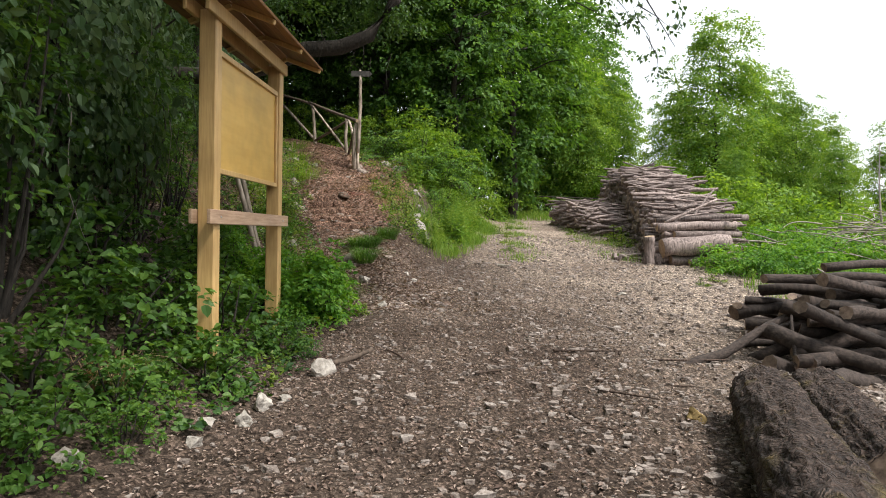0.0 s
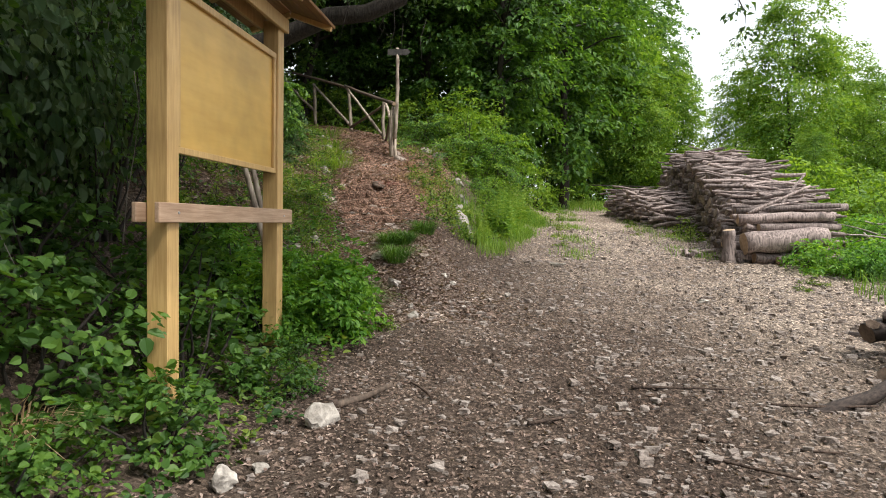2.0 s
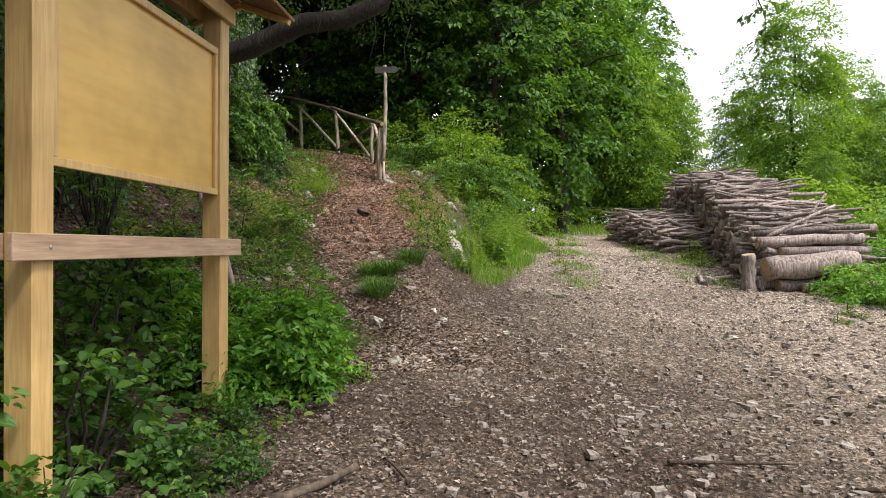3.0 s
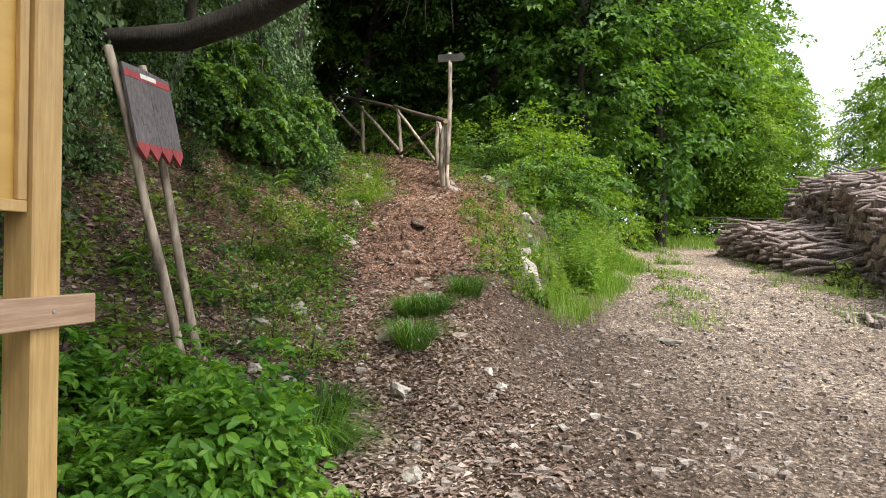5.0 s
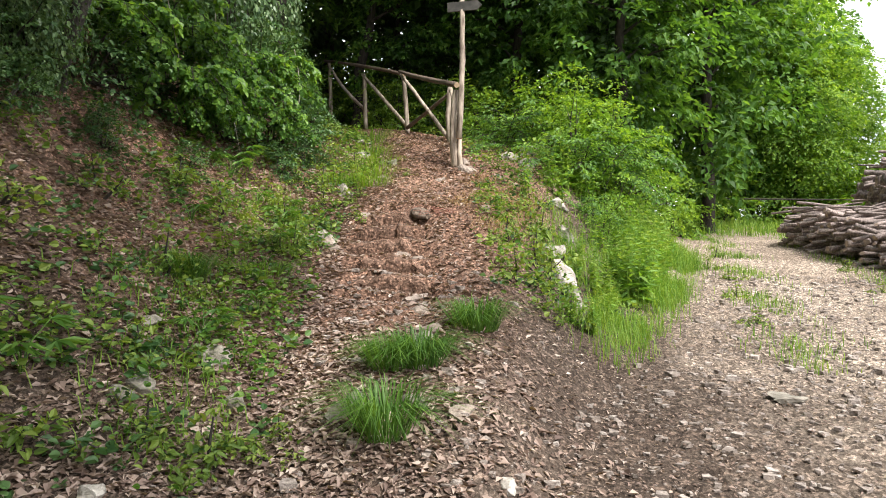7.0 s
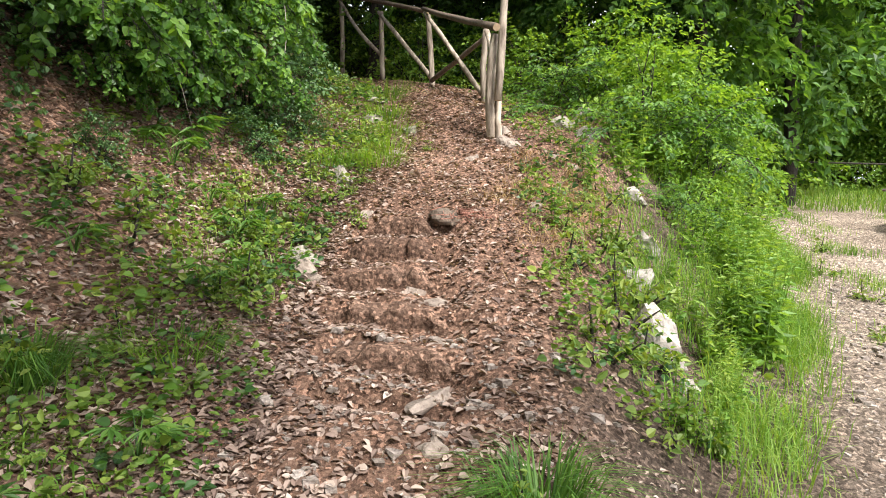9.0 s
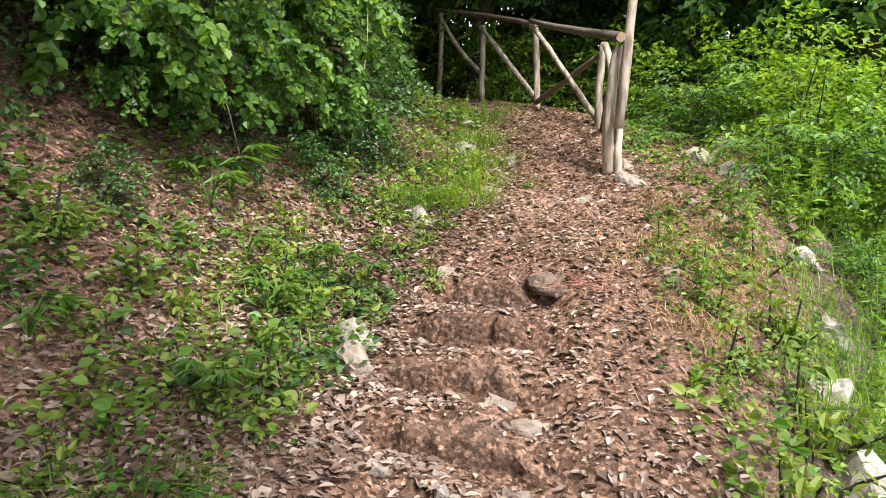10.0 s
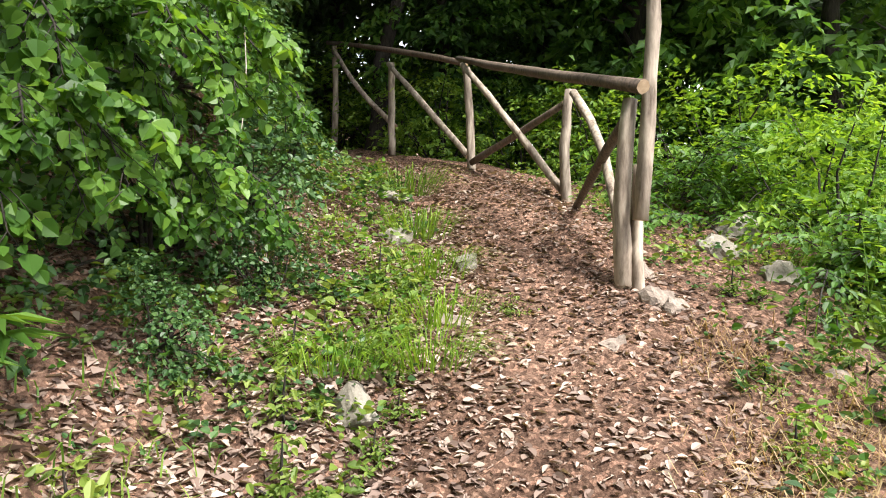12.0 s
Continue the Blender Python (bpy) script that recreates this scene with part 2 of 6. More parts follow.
def part(name, bm, material, parent, label=""):
    me = bpy.data.meshes.new(name)
    bm.to_mesh(me)
    bm.free()
    me.materials.append(material)
    ob = new(name, me)
    ob.parent = parent
    if label:
        ob["label"] = label
    return ob


def thing(name, m, label, category, group="", kind=""):
    e = new(name)
    e.matrix_world = m
    return tagged(e, label, category, group, kind)


def np_mesh(name, verts, faces, mats, smooth=False, mat_index=None):
    """A mesh from arrays; faces all have the same number of corners."""
    me = bpy.data.meshes.new(name)
    verts, faces = np.asarray(verts, np.float32), np.asarray(faces, np.int32)
    n, k = faces.shape
    me.vertices.add(len(verts))
    me.vertices.foreach_set("co", verts.ravel())
    me.loops.add(n * k)
    me.loops.foreach_set("vertex_index", faces.ravel())
    me.polygons.add(n)
    me.polygons.foreach_set("loop_start", np.arange(0, n * k, k, dtype=np.int32))
    me.polygons.foreach_set("loop_total", np.full(n, k, np.int32))
    for mt in mats:
        me.materials.append(mt)
    if mat_index is not None:
        me.polygons.foreach_set("material_index", np.asarray(mat_index, np.int32))
    me.polygons.foreach_set("use_smooth", np.full(n, smooth, bool))
    me.update(calc_edges=True)
    return me


def leaves_mesh(name, c, along, normal, length, width, mat, fold=0.18, broad=False):
    """Leaves: each two triangles folded along the midrib, or six for broad leaves. Arrays of centre, direction, normal."""
    rng_n = len(c)
    a = along / (np.linalg.norm(along, axis=1, keepdims=True) + 1e-9)
    s = np.cross(normal, a)
    s /= (np.linalg.norm(s, axis=1, keepdims=True) + 1e-9)
    n = np.cross(a, s)
    L, W = np.broadcast_to(length, rng_n)[:, None], np.broadcast_to(width, rng_n)[:, None]
    base = c - a * L * 0.5
    tip = c + a * L * 0.5 - n * L * 0.12
    if broad:
        q1, q2, q3 = base + a * L * 0.10, base + a * L * 0.38, base + a * L * 0.72 - n * L * 0.03
        v = np.stack([base, q1 + s * W * 0.30 + n * W * fold * 0.5, q2 + s * W * 0.5 + n * W * fold, q3 + s * W * 0.36 + n * W * fold * 0.6, tip,
                      q3 - s * W * 0.36 + n * W * fold * 0.6, q2 - s * W * 0.5 + n * W * fold, q1 - s * W * 0.30 + n * W * fold * 0.5], 1).reshape(-1, 3)
        k = np.arange(rng_n)[:, None] * 8
        f = np.concatenate([k + [[0, 2, 1]], k + [[0, 4, 2]], k + [[2, 4, 3]], k + [[0, 7, 6]], k + [[0, 6, 4]], k + [[6, 5, 4]]], 1).reshape(-1, 3)
        return np_mesh(name, v, f, [mat])
    mid = c - a * L * 0.08
    left, right = mid + s * W * 0.5 + n * W * fold, mid - s * W * 0.5 + n * W * fold
    v = np.stack([base, left, tip, right], 1).reshape(-1, 3)
    k = np.arange(rng_n)[:, None] * 4
    f = np.concatenate([k + [[0, 2, 1]], k + [[0, 3, 2]]], 1).reshape(-1, 3)
    return np_mesh(name, v, f, [mat])


def tube(bm, pts, radii, seg=8, cap=True, rough=0.0, rng=None):
    """A tapered, slightly lumpy tube along a line of points."""
    rings = []
    pts = [Vector(p) for p in pts]
    ref = Vector((0.31, 0.17, 0.93))
    for i, (p, r) in enumerate(zip(pts, radii)):
        d = (pts[min(i + 1, len(pts) - 1)] - pts[max(i - 1, 0)]).normalized()
        u = d.cross(ref if abs(d.dot(ref)) < 0.95 else Vector((1, 0, 0))).normalized()
        w = d.cross(u)
        ring = []
        for k in range(seg):
            an = 2 * math.pi * k / seg
            rr = r * (1 + (rng.uniform(-rough, rough) if rng else 0))
            ring.append(bm.verts.new(p + (u * math.cos(an) + w * math.sin(an)) * rr))
        rings.append(ring)
    for a, b in zip(rings, rings[1:]):
        for k in range(seg):
            bm.faces.new((a[k], a[(k + 1) % seg], b[(k + 1) % seg], b[k])).smooth = True
    caps = []
    if cap:
        caps = [bm.faces.new(rings[0][::-1]), bm.faces.new(rings[-1])]
    return caps


def box(bm, m, sx, sy, sz, bevel=0.004):
    r = bmesh.ops.create_cube(bm, size=1, matrix=m @ Matrix.Diagonal((sx, sy, sz, 1)))
    if bevel:
        es = {e for v in r["verts"] for e in v.link_edges}
        bmesh.ops.bevel(bm, geom=list(es), offset=bevel, segments=1, affect="EDGES")


def spray_leaves(rng, centres, outs, radius, per, size, flat=0.13, droop=0.25, hang=False):
    """Leaf positions and directions in flat sprays around the centres."""
    n = len(centres)
    rep = np.repeat(np.arange(n), per)
    N = len(rep)
    rr = np.broadcast_to(radius, n)[rep]
    ang, rad = rng.uniform(0, 2 * np.pi, N), np.sqrt(rng.uniform(0, 1, N))
    o = outs / (np.linalg.norm(outs, axis=1, keepdims=True) + 1e-9)
    o = o[rep]
    if hang:
        up = o * 0.9 + np.array([0, 0, 0.25]) + rng.normal(0, 0.35, (N, 3))
        off = rng.normal(0, 0.45, (N, 3)) * rr[:, None] * [0.8, 0.8, 1.5]
        along = np.tile([0, 0, -1.0], (N, 1)) + o * 0.35 + rng.normal(0, 0.45, (N, 3))
        return centres[rep] + off, along, up
    upc = np.array([0, 0, 1.0]) + o * 0.55 + rng.normal(0, 0.25, (n, 3))[rep]
    upc /= np.linalg.norm(upc, axis=1, keepdims=True)
    u = np.cross(upc, np.tile([0.3, 0.9, 0.1], (N, 1)))
    u /= np.linalg.norm(u, axis=1, keepdims=True)
    w = np.cross(upc, u)
    dirn = u * np.cos(ang)[:, None] + w * np.sin(ang)[:, None]
    pos = centres[rep] + dirn * (rad * rr)[:, None] + upc * (rng.normal(0, flat, N) * rr)[:, None]
    pos[:, 2] -= droop * rr * rad ** 2
    along = dirn + o * 0.5 + rng.normal(0, 0.5, (N, 3))
    along[:, 2] -= 0.35
    nrm = upc + rng.normal(0, 0.28, (N, 3))
    return pos, along, nrm


def build_tree(name, base, height_m, r_xy, crown_lo, clusters, per, leaf, mat, seed, trunk_r, label, lean=(0, 0), spread=0.6, bark=None, group="", shift=(0, 0)):
    """A broadleaf tree: tapered trunk, limbs to the crown, leaves in layered sprays with gaps between them."""
    rng, rnd = np.random.default_rng(seed), random.Random(seed)
    t = thing(name, pose(*base), label, "tree", group)
    ch = height_m - crown_lo
    cc = np.array([lean[0] * 0.6 + shift[0], lean[1] * 0.6 + shift[1], crown_lo + ch * 0.5])
    d = rng.normal(0, 1, (clusters, 3))
    d /= np.linalg.norm(d, axis=1, keepdims=True)
    lump = 1 + 0.25 * np.sin(d[:, 0] * 4 + seed) * np.cos(d[:, 1] * 5 + d[:, 2] * 4)
    r = (0.35 + 0.65 * rng.uniform(0, 1, clusters) ** 0.45) * lump
    taper = np.where(d[:, 2] > 0, 1 - 0.25 * d[:, 2], 1 - 0.1 * np.abs(d[:, 2]))
    c = cc + d * r[:, None] * np.array([r_xy, r_xy, ch * 0.5]) * np.stack([taper, taper, np.ones(clusters)], 1)
    out = d * [1, 1, 0.3]
    bm = bmesh.new()
    top = Vector((lean[0], lean[1], height_m * 0.86))
    tp = [Vector((0, 0, -0.25)).lerp(top, k / 8) + Vector((rnd.uniform(-1, 1), rnd.uniform(-1, 1), 0)) * 0.04 * height_m * 0.3 * (k > 0) for k in range(9)]
    tube(bm, tp, [trunk_r * (1.25 if k == 0 else 1) * (1 - 0.85 * k / 8) for k in range(9)], 9, True, 0.06, rnd)
    part("trunk", bm, bark or BARK, t)
    bm = bmesh.new()
    idx = rng.choice(clusters, min(clusters, 26), replace=False)
    for i in idx:
        e = Vector(c[i])
        k = min(max((e.z - 0.25 * (e.xy.length)) / (height_m * 0.86), 0.12), 0.9)
        s = Vector((0, 0, 0)).lerp(top, k)
        midp = s.lerp(e, 0.5) + Vector((0, 0, 0.12 * (e - s).length)) + Vector((rnd.uniform(-1, 1), rnd.uniform(-1, 1), rnd.uniform(-1, 1))) * 0.08 * (e - s).length
        r0 = trunk_r * 0.38 * (1 - 0.6 * k)
        tube(bm, [s, s.lerp(midp, 0.5), midp, midp.lerp(e, 0.5), e], [r0, r0 * 0.75, r0 * 0.5, r0 * 0.32, r0 * 0.12], 5, False)
    tagged(part("limb_crown", bm, bark or BARK, t), kind="stuff")
    pos, along, nrm = spray_leaves(rng, c, out, spread * rng.uniform(0.6, 1.25, clusters), per, leaf)
    L = leaf * rng.uniform(0.65, 1.3, len(pos))
    crown = new("crown", leaves_mesh("crown", pos, along, nrm, L, L * 0.62, mat))
    crown.parent = t
    return t


def build_bush(name, base, size, clusters, per, leaf, mat, seed, label, hang=False, spread=0.3, category="shrub", group="", stems=9, lo=0.0, ratio=0.62, broad=False):
    """A shrub: thin stems and leaves in sprays, or hanging in curtains."""
    rng, rnd = np.random.default_rng(seed), random.Random(seed)
    t = thing(name, pose(*base), label, category, group)
    u = rng.normal(0, 1, (clusters, 3))
    u /= np.linalg.norm(u, axis=1, keepdims=True)
    u[:, 2] = np.abs(u[:, 2]) if lo == 0 else u[:, 2]
    r = (0.3 + 0.7 * rng.uniform(0, 1, clusters) ** 0.5) * (1 + 0.28 * np.sin(u[:, 0] * 5 + seed) * np.cos(u[:, 1] * 4 + u[:, 2] * 6))
    c = u * r[:, None] * np.array(size)
    c[:, 2] += lo
    bm = bmesh.new()
    for i in rng.choice(clusters, min(stems, clusters), replace=False):
        e = Vector(c[i])
        s = Vector((e.x * 0.25, e.y * 0.25, -0.08))
        m = s.lerp(e, 0.5) + Vector((rnd.uniform(-1, 1), rnd.uniform(-1, 1), 0.5)) * 0.12 * (e - s).length
        tube(bm, [s, m, e], [0.014 + 0.006 * size[2], 0.01, 0.003], 5, False)
    tagged(part("stem_tangle", bm, BARK, t), kind="stuff")
    pos, along, nrm = spray_leaves(rng, c, u + [0, 0, 0.15], spread * rng.uniform(0.6, 1.3, clusters), per, leaf, hang=hang)
    L = leaf * (0.4 + 0.9 * rng.uniform(0, 1, len(pos)) ** 1.5)
    f = new("foliage", leaves_mesh("foliage", pos, along, nrm, L, L * ratio, mat, broad=broad))
    f.parent = t
    return t


def build_arching_shrub(name, base, branches, length, leaf, mat, seed, label, out=(1.0, -0.3), rise=1.0, group="", category="shrub", sag=1.0, fan=1.6, broad=True, facing=False, ratio=0.75):
    """A shrub of arching branches: side twigs with leaves set alternately along them, tips hanging."""
    rng, rnd = np.random.default_rng(seed), random.Random(seed)
    t = thing(name, pose(*base), label, category, group)
    bm = bmesh.new()
    C, A, N = [], [], []
    a0 = math.atan2(out[1], out[0])

    def run(p, d, ln, steps, droop, r0, leafy):
        pts = [p.copy()]
        for k in range(steps):
            d = (d + Vector((rnd.gauss(0, 0.07), rnd.gauss(0, 0.07), rnd.gauss(0, 0.05) - droop / steps))).normalized()
            p = p + d * (ln / steps)
            pts.append(p.copy())
            if leafy and k > 0:
                side = d.cross(Vector((0, 0, 1))).normalized() * (1 if k % 2 else -1)
                al = side * 0.7 + d * 0.35 + Vector((rnd.gauss(0, 0.4), rnd.gauss(0, 0.4), -0.55 + rnd.gauss(0, 0.45))) if facing else side * 0.8 + d * 0.7 + Vector((0, 0, -0.35 + rnd.gauss(0, 0.2)))
                C.append(p + al.normalized() * leaf * 0.55)
                A.append(al)
                N.append(Vector((rnd.gauss(0, 0.6 if facing else 0.3), rnd.gauss(0, 0.6 if facing else 0.3), 0.5 if facing else 1)) + (Vector((out[0], out[1], 0)) * 0.8 if facing else d * 0.3))
        thin = pts[::3] if r0 > 0.004 else pts[::6]
        tube(bm, thin, [r0 * (1 - 0.8 * k / len(thin)) for k in range(len(thin))], 4 if r0 > 0.004 else 3, False)
        return pts, d

    for b in range(branches):
        a = a0 + rnd.uniform(-fan, fan)
        d = Vector((math.cos(a), math.sin(a), rise * rnd.uniform(0.5, 1.5)))
        ln = length * rnd.uniform(0.5, 1.15)
        p0 = Vector((rnd.gauss(0, 0.25), rnd.gauss(0, 0.25), -0.05))
        pts, _ = run(p0, d.normalized(), ln, 12, sag * rnd.uniform(0.7, 1.6), 0.009, True)
        for k in range(3, 13):
            for q in range(2):
                dd = (pts[k] - pts[k - 1]).normalized()
                sd = dd.cross(Vector((0, 0, 1))).normalized() * (1 if q else -1)
                run(pts[k].copy(), (dd * 0.7 + sd * 0.8 + Vector((0, 0, rnd.uniform(-0.3, 0.2)))).normalized(), ln * rnd.uniform(0.12, 0.3), 6, 0.5, 0.003, True)
    tagged(part("stem_tangle", bm, BARK, t), kind="stuff")
    L = leaf * rng.uniform(0.55, 1.25, len(C))
    f = new("foliage", leaves_mesh("foliage", np.array(C), np.array(A), np.array(N), L, L * ratio, mat, broad=broad))
    f.parent = t
    return t


# ---- ground ----
def axis_steps(lo, hi, fine, a, b):
    pts = list(np.arange(a, b + 1e-6, fine))
    s, q = fine, a
    while q > lo:
        s *= 1.22
        q -= s
        pts.insert(0, q)
    s, q = fine, b
    while q < hi:
        s *= 1.22
        q += s
        pts.append(q)
    return np.array(pts)


def build_ground():
    xs, ys = axis_steps(-900, 900, 0.055, -6, 8), axis_steps(-900, 900, 0.05, -2, 22)
    X, Y = np.meshgrid(xs, ys)
    Z = height(X, Y)
    near = (np.abs(X) < 9) & (Y > -3) & (Y < 24)
    rng = np.random.default_rng(3)
    Z += np.where(near, rng.normal(0, 0.009, Z.shape), 0)
    v = np.stack([X, Y, Z], -1).reshape(-1, 3)
    nx, ny = len(xs), len(ys)
    i = (np.arange(ny - 1)[:, None] * nx + np.arange(nx - 1)[None]).reshape(-1, 1)
    me = np_mesh("ground", v, i + [[0, 1, nx + 1, nx]], [MAT_GROUND], True)
    edge = np.interp(Y, LE_Y, LE_X)
    g = sm(-0.2, 0.8, X - edge) * (1 - 0.6 * sm(7.5, 9, Y) * (X < 0.3))
    g = g * (0.05 + 0.95 * sm(0.6, 4.2, X + 0.3 * (Y - 6))) * (1 - sm(5, 7, X))
    att = me.attributes.new("grit", "FLOAT", "POINT")
    att.data.foreach_set("value", g.astype(np.float32).ravel())
    hu = sm(8.5, 11.0, Y) * (1 - sm(-1.6, -0.6, X))
    at2 = me.attributes.new("humus", "FLOAT", "POINT")
    at2.data.foreach_set("value", hu.astype(np.float32).ravel())
    ob = new("ground", me)
    tagged(ob, "brown forest soil and pale gravel track with leaf litter", "ground", kind="structure")


build_ground()



# ---- notice board of new timber ----
def slab(name, parent, mat, x0, x1, y0, y1, z0, z1, bevel=0.004, label=""):
    bm = bmesh.new()
    box(bm, Matrix.Translation(((x0 + x1) / 2, (y0 + y1) / 2, (z0 + z1) / 2)), x1 - x0, y1 - y0, z1 - z0, bevel)
    return part(name, bm, mat, parent, label)


def build_notice_board():
    t = thing("notice_board", pose(-1.68, 5.06, 0), "empty notice board of new pine with a small roof", "notice board")
    for y0, y1 in ((-0.89, -0.77), (0.76, 0.88)):
        slab("post", t, PINE, -0.065, 0.065, y0, y1, -0.15, 2.86, 0.007)
    slab("panel", t, PLY, 0.012, 0.026, -0.755, 0.745, 1.655, 2.59, 0.001, "blank yellow varnished plywood panel")
    for z0, z1 in ((2.55, 2.595), (1.64, 1.68)):
        slab("frame_strip", t, PINE, 0.0262, 0.05, -0.76, 0.75, z0, z1, 0.003)
    for y0, y1 in ((-0.76, -0.725), (0.715, 0.75)):
        slab("frame_strip", t, PINE, 0.0262, 0.049, y0, y1, 1.681, 2.549, 0.003)
    front = slab("crossbar", t, PLANK, 0.067, 0.095, -1.03, 1.01, 1.245, 1.355, 0.004, "unplaned grey-brown crossbar plank")
    slab("crossbar", t, PLANK, -0.095, -0.067, -0.98, 0.98, 1.245, 1.355, 0.004)
    for y in (-0.83, 0.82):
        bm = bmesh.new()
        tube(bm, [(0.094, y, 1.30), (0.1, y, 1.30)], [0.009, 0.007], 8)
        part("screw", bm, STEEL, front)
    for x0, x1 in ((0.067, 0.099), (-0.099, -0.067)):
        slab("beam", t, PINE, x0, x1, -1.1, 0.9, 2.79, 2.90, 0.004)
    for s in (-1, 1):
        for k in range(4):
            bm = bmesh.new()
            m = Matrix.Translation((0, 0, 3.085)) @ Matrix.Rotation(s * radians(20), 4, "Y") @ Matrix.Translation((s * (0.055 + 0.1 * k), 0.0, 0.0))
            box(bm, m, 0.097, 2.55, 0.022, 0.003)
            part("roof_board", bm, PINE_ROOF, t)
        for y in (-1.18, -0.4, 0.45, 1.22):
            bm = bmesh.new()
            m = Matrix.Translation((0, 0, 3.085)) @ Matrix.Rotation(s * radians(20), 4, "Y") @ Matrix.Translation((s * 0.205, y, -0.032))
            box(bm, m, 0.38, 0.045, 0.04, 0.003)
            part("rafter", bm, PINE, t)


STEEL, _nt, _p, _o = nodes_of("screw_steel")
_p.inputs["Metallic"].default_value, _p.inputs["Roughness"].default_value = 0.9, 0.4
_p.inputs["Base Color"].default_value = (0.5, 0.5, 0.5, 1)
PINE_ROOF = wood_material("stained_roof_board", (0.20, 0.095, 0.035), (0.36, 0.19, 0.075), 9, (6, 0.4, 6), 0.6, 0.002, 0.2)
SIGN_GREY = wood_material("weathered_grey_board", (0.075, 0.068, 0.072), (0.20, 0.18, 0.185), 12, (6, 6, 0.5), 0.8, 0.004, 0.1)
SIGN_RED = wood_material("faded_red_paint", (0.27, 0.035, 0.04), (0.43, 0.075, 0.08), 12, (6, 6, 0.7), 0.7, 0.003, 0.1)
PALE, _nt, _p, _o = nodes_of("white_plate")
_p.inputs["Roughness"].default_value = 0.6
_nt.links.new(ramp(_nt, noise_tex(_nt, 30), [(0.3, (0.62, 0.6, 0.56)), (0.7, (0.8, 0.78, 0.74))]), _p.inputs["Base Color"])
SLATE, _nt, _p, _o = nodes_of("dark_plate")
_p.inputs["Roughness"].default_value = 0.6
_nt.links.new(ramp(_nt, noise_tex(_nt, 12), [(0.3, (0.03, 0.028, 0.025)), (0.7, (0.075, 0.068, 0.06))]), _p.inputs["Base Color"])
build_notice_board()


def build_plank_sign():
    """Two leaning poles with two pointed boards, red above and at the tips."""
    t = thing("trail_sign", pose(-2.49, 7.92, 0.84), "leaning wooden sign with grey boards tipped in red on two poles", "sign")
    inv = Matrix.Translation((2.49, -7.92, -0.84))
    for a, b, r in (((-2.99, 7.70, 2.90), (-2.45, 7.82, 0.70), 0.032), ((-3.04, 8.1, 2.88), (-2.48, 8.02, 0.74), 0.03)):
        a, b = inv @ Vector(a), inv @ Vector(b)
        bm = bmesh.new()
        rnd = random.Random(int(r * 1000))
        pts = [b.lerp(a, k / 6) + Vector((rnd.uniform(-1, 1), rnd.uniform(-1, 1), 0)) * 0.008 for k in range(7)]
        tube(bm, pts, [r * (1.1 - 0.03 * k) for k in range(7)], 9, True, 0.04, rnd)
        part("pole", bm, POLE, t)
    up = (Vector((-2.935, 7.7, 2.76)) - Vector((-2.79, 7.7, 2.16))).normalized()
    side = Vector((0.0, 1, 0.0))
    nrm = side.cross(up).normalized()
    base = Matrix((side.to_4d(), up.to_4d(), nrm.to_4d(), (0, 0, 0, 1))).transposed()
    base[3][3] = 1
    for i in range(4):
        base[3][i] = 1.0 if i == 3 else 0.0
    org = inv @ (Vector((-2.75, 7.69, 2.16)))
    for j, (w, s0) in enumerate(((0.238, 0.0), (0.234, 0.241))):
        m = Matrix.Translation(org + side * s0) @ base
        tips = 2
        bm = bmesh.new()
        ow = [(0, 0.05), (w, 0.05), (w, 0.645 - 0.02 * j), (0, 0.645)]
        f = bm.faces.new([bm.verts.new((x, y, 0)) for x, y in ow])
        r = bmesh.ops.extrude_face_region(bm, geom=[f])
        bmesh.ops.translate(bm, vec=(0, 0, 0.022), verts=[v for v in r["geom"] if isinstance(v, bmesh.types.BMVert)])
        bmesh.ops.transform(bm, matrix=m, verts=bm.verts)
        bmesh.ops.recalc_face_normals(bm, faces=bm.faces)
        board = part("board", bm, SIGN_GREY, t)
        bm = bmesh.new()
        for k in range(tips):
            x0, x1 = w * k / tips + 0.002, w * (k + 1) / tips - 0.002
            f = bm.faces.new([bm.verts.new((x, y, 0.0)) for x, y in ((x0, 0.05), ((x0 + x1) / 2, -0.03), (x1, 0.05), (x1, 0.085), (x0, 0.085))])
            r = bmesh.ops.extrude_face_region(bm, geom=[f])
            bmesh.ops.translate(bm, vec=(0, 0, 0.0255), verts=[v for v in r["geom"] if isinstance(v, bmesh.types.BMVert)])
        bmesh.ops.transform(bm, matrix=m, verts=bm.verts)
        bmesh.ops.recalc_face_normals(bm, faces=bm.faces)
        part("red_tip", bm, SIGN_RED, board)
        bm = bmesh.new()
        box(bm, m @ Matrix.Translation((w / 2, 0.575, 0.0235)), w - 0.004, 0.05, 0.003, 0)
        part("red_band", bm, SIGN_RED, board)
        bm = bmesh.new()
        for k in range(7):
            box(bm, m @ Matrix.Translation((w * (0.2 + 0.11 * k * (1 - 0.4 * j)), 0.36 - 0.045 * k, 0.0225)), 0.012, 0.006, 0.003, 0)
        tagged(part("carved_line", bm, SLATE, board, "worn illegible carved marks"), kind="stuff")
    bm = bmesh.new()
    box(bm, Matrix.Translation(org + side * 0.24) @ base @ Matrix.Translation((0, 0.585, 0.026)), 0.16, 0.035, 0.004, 0.001)
    part("plate", bm, PALE, t, "small white plate")


build_plank_sign()


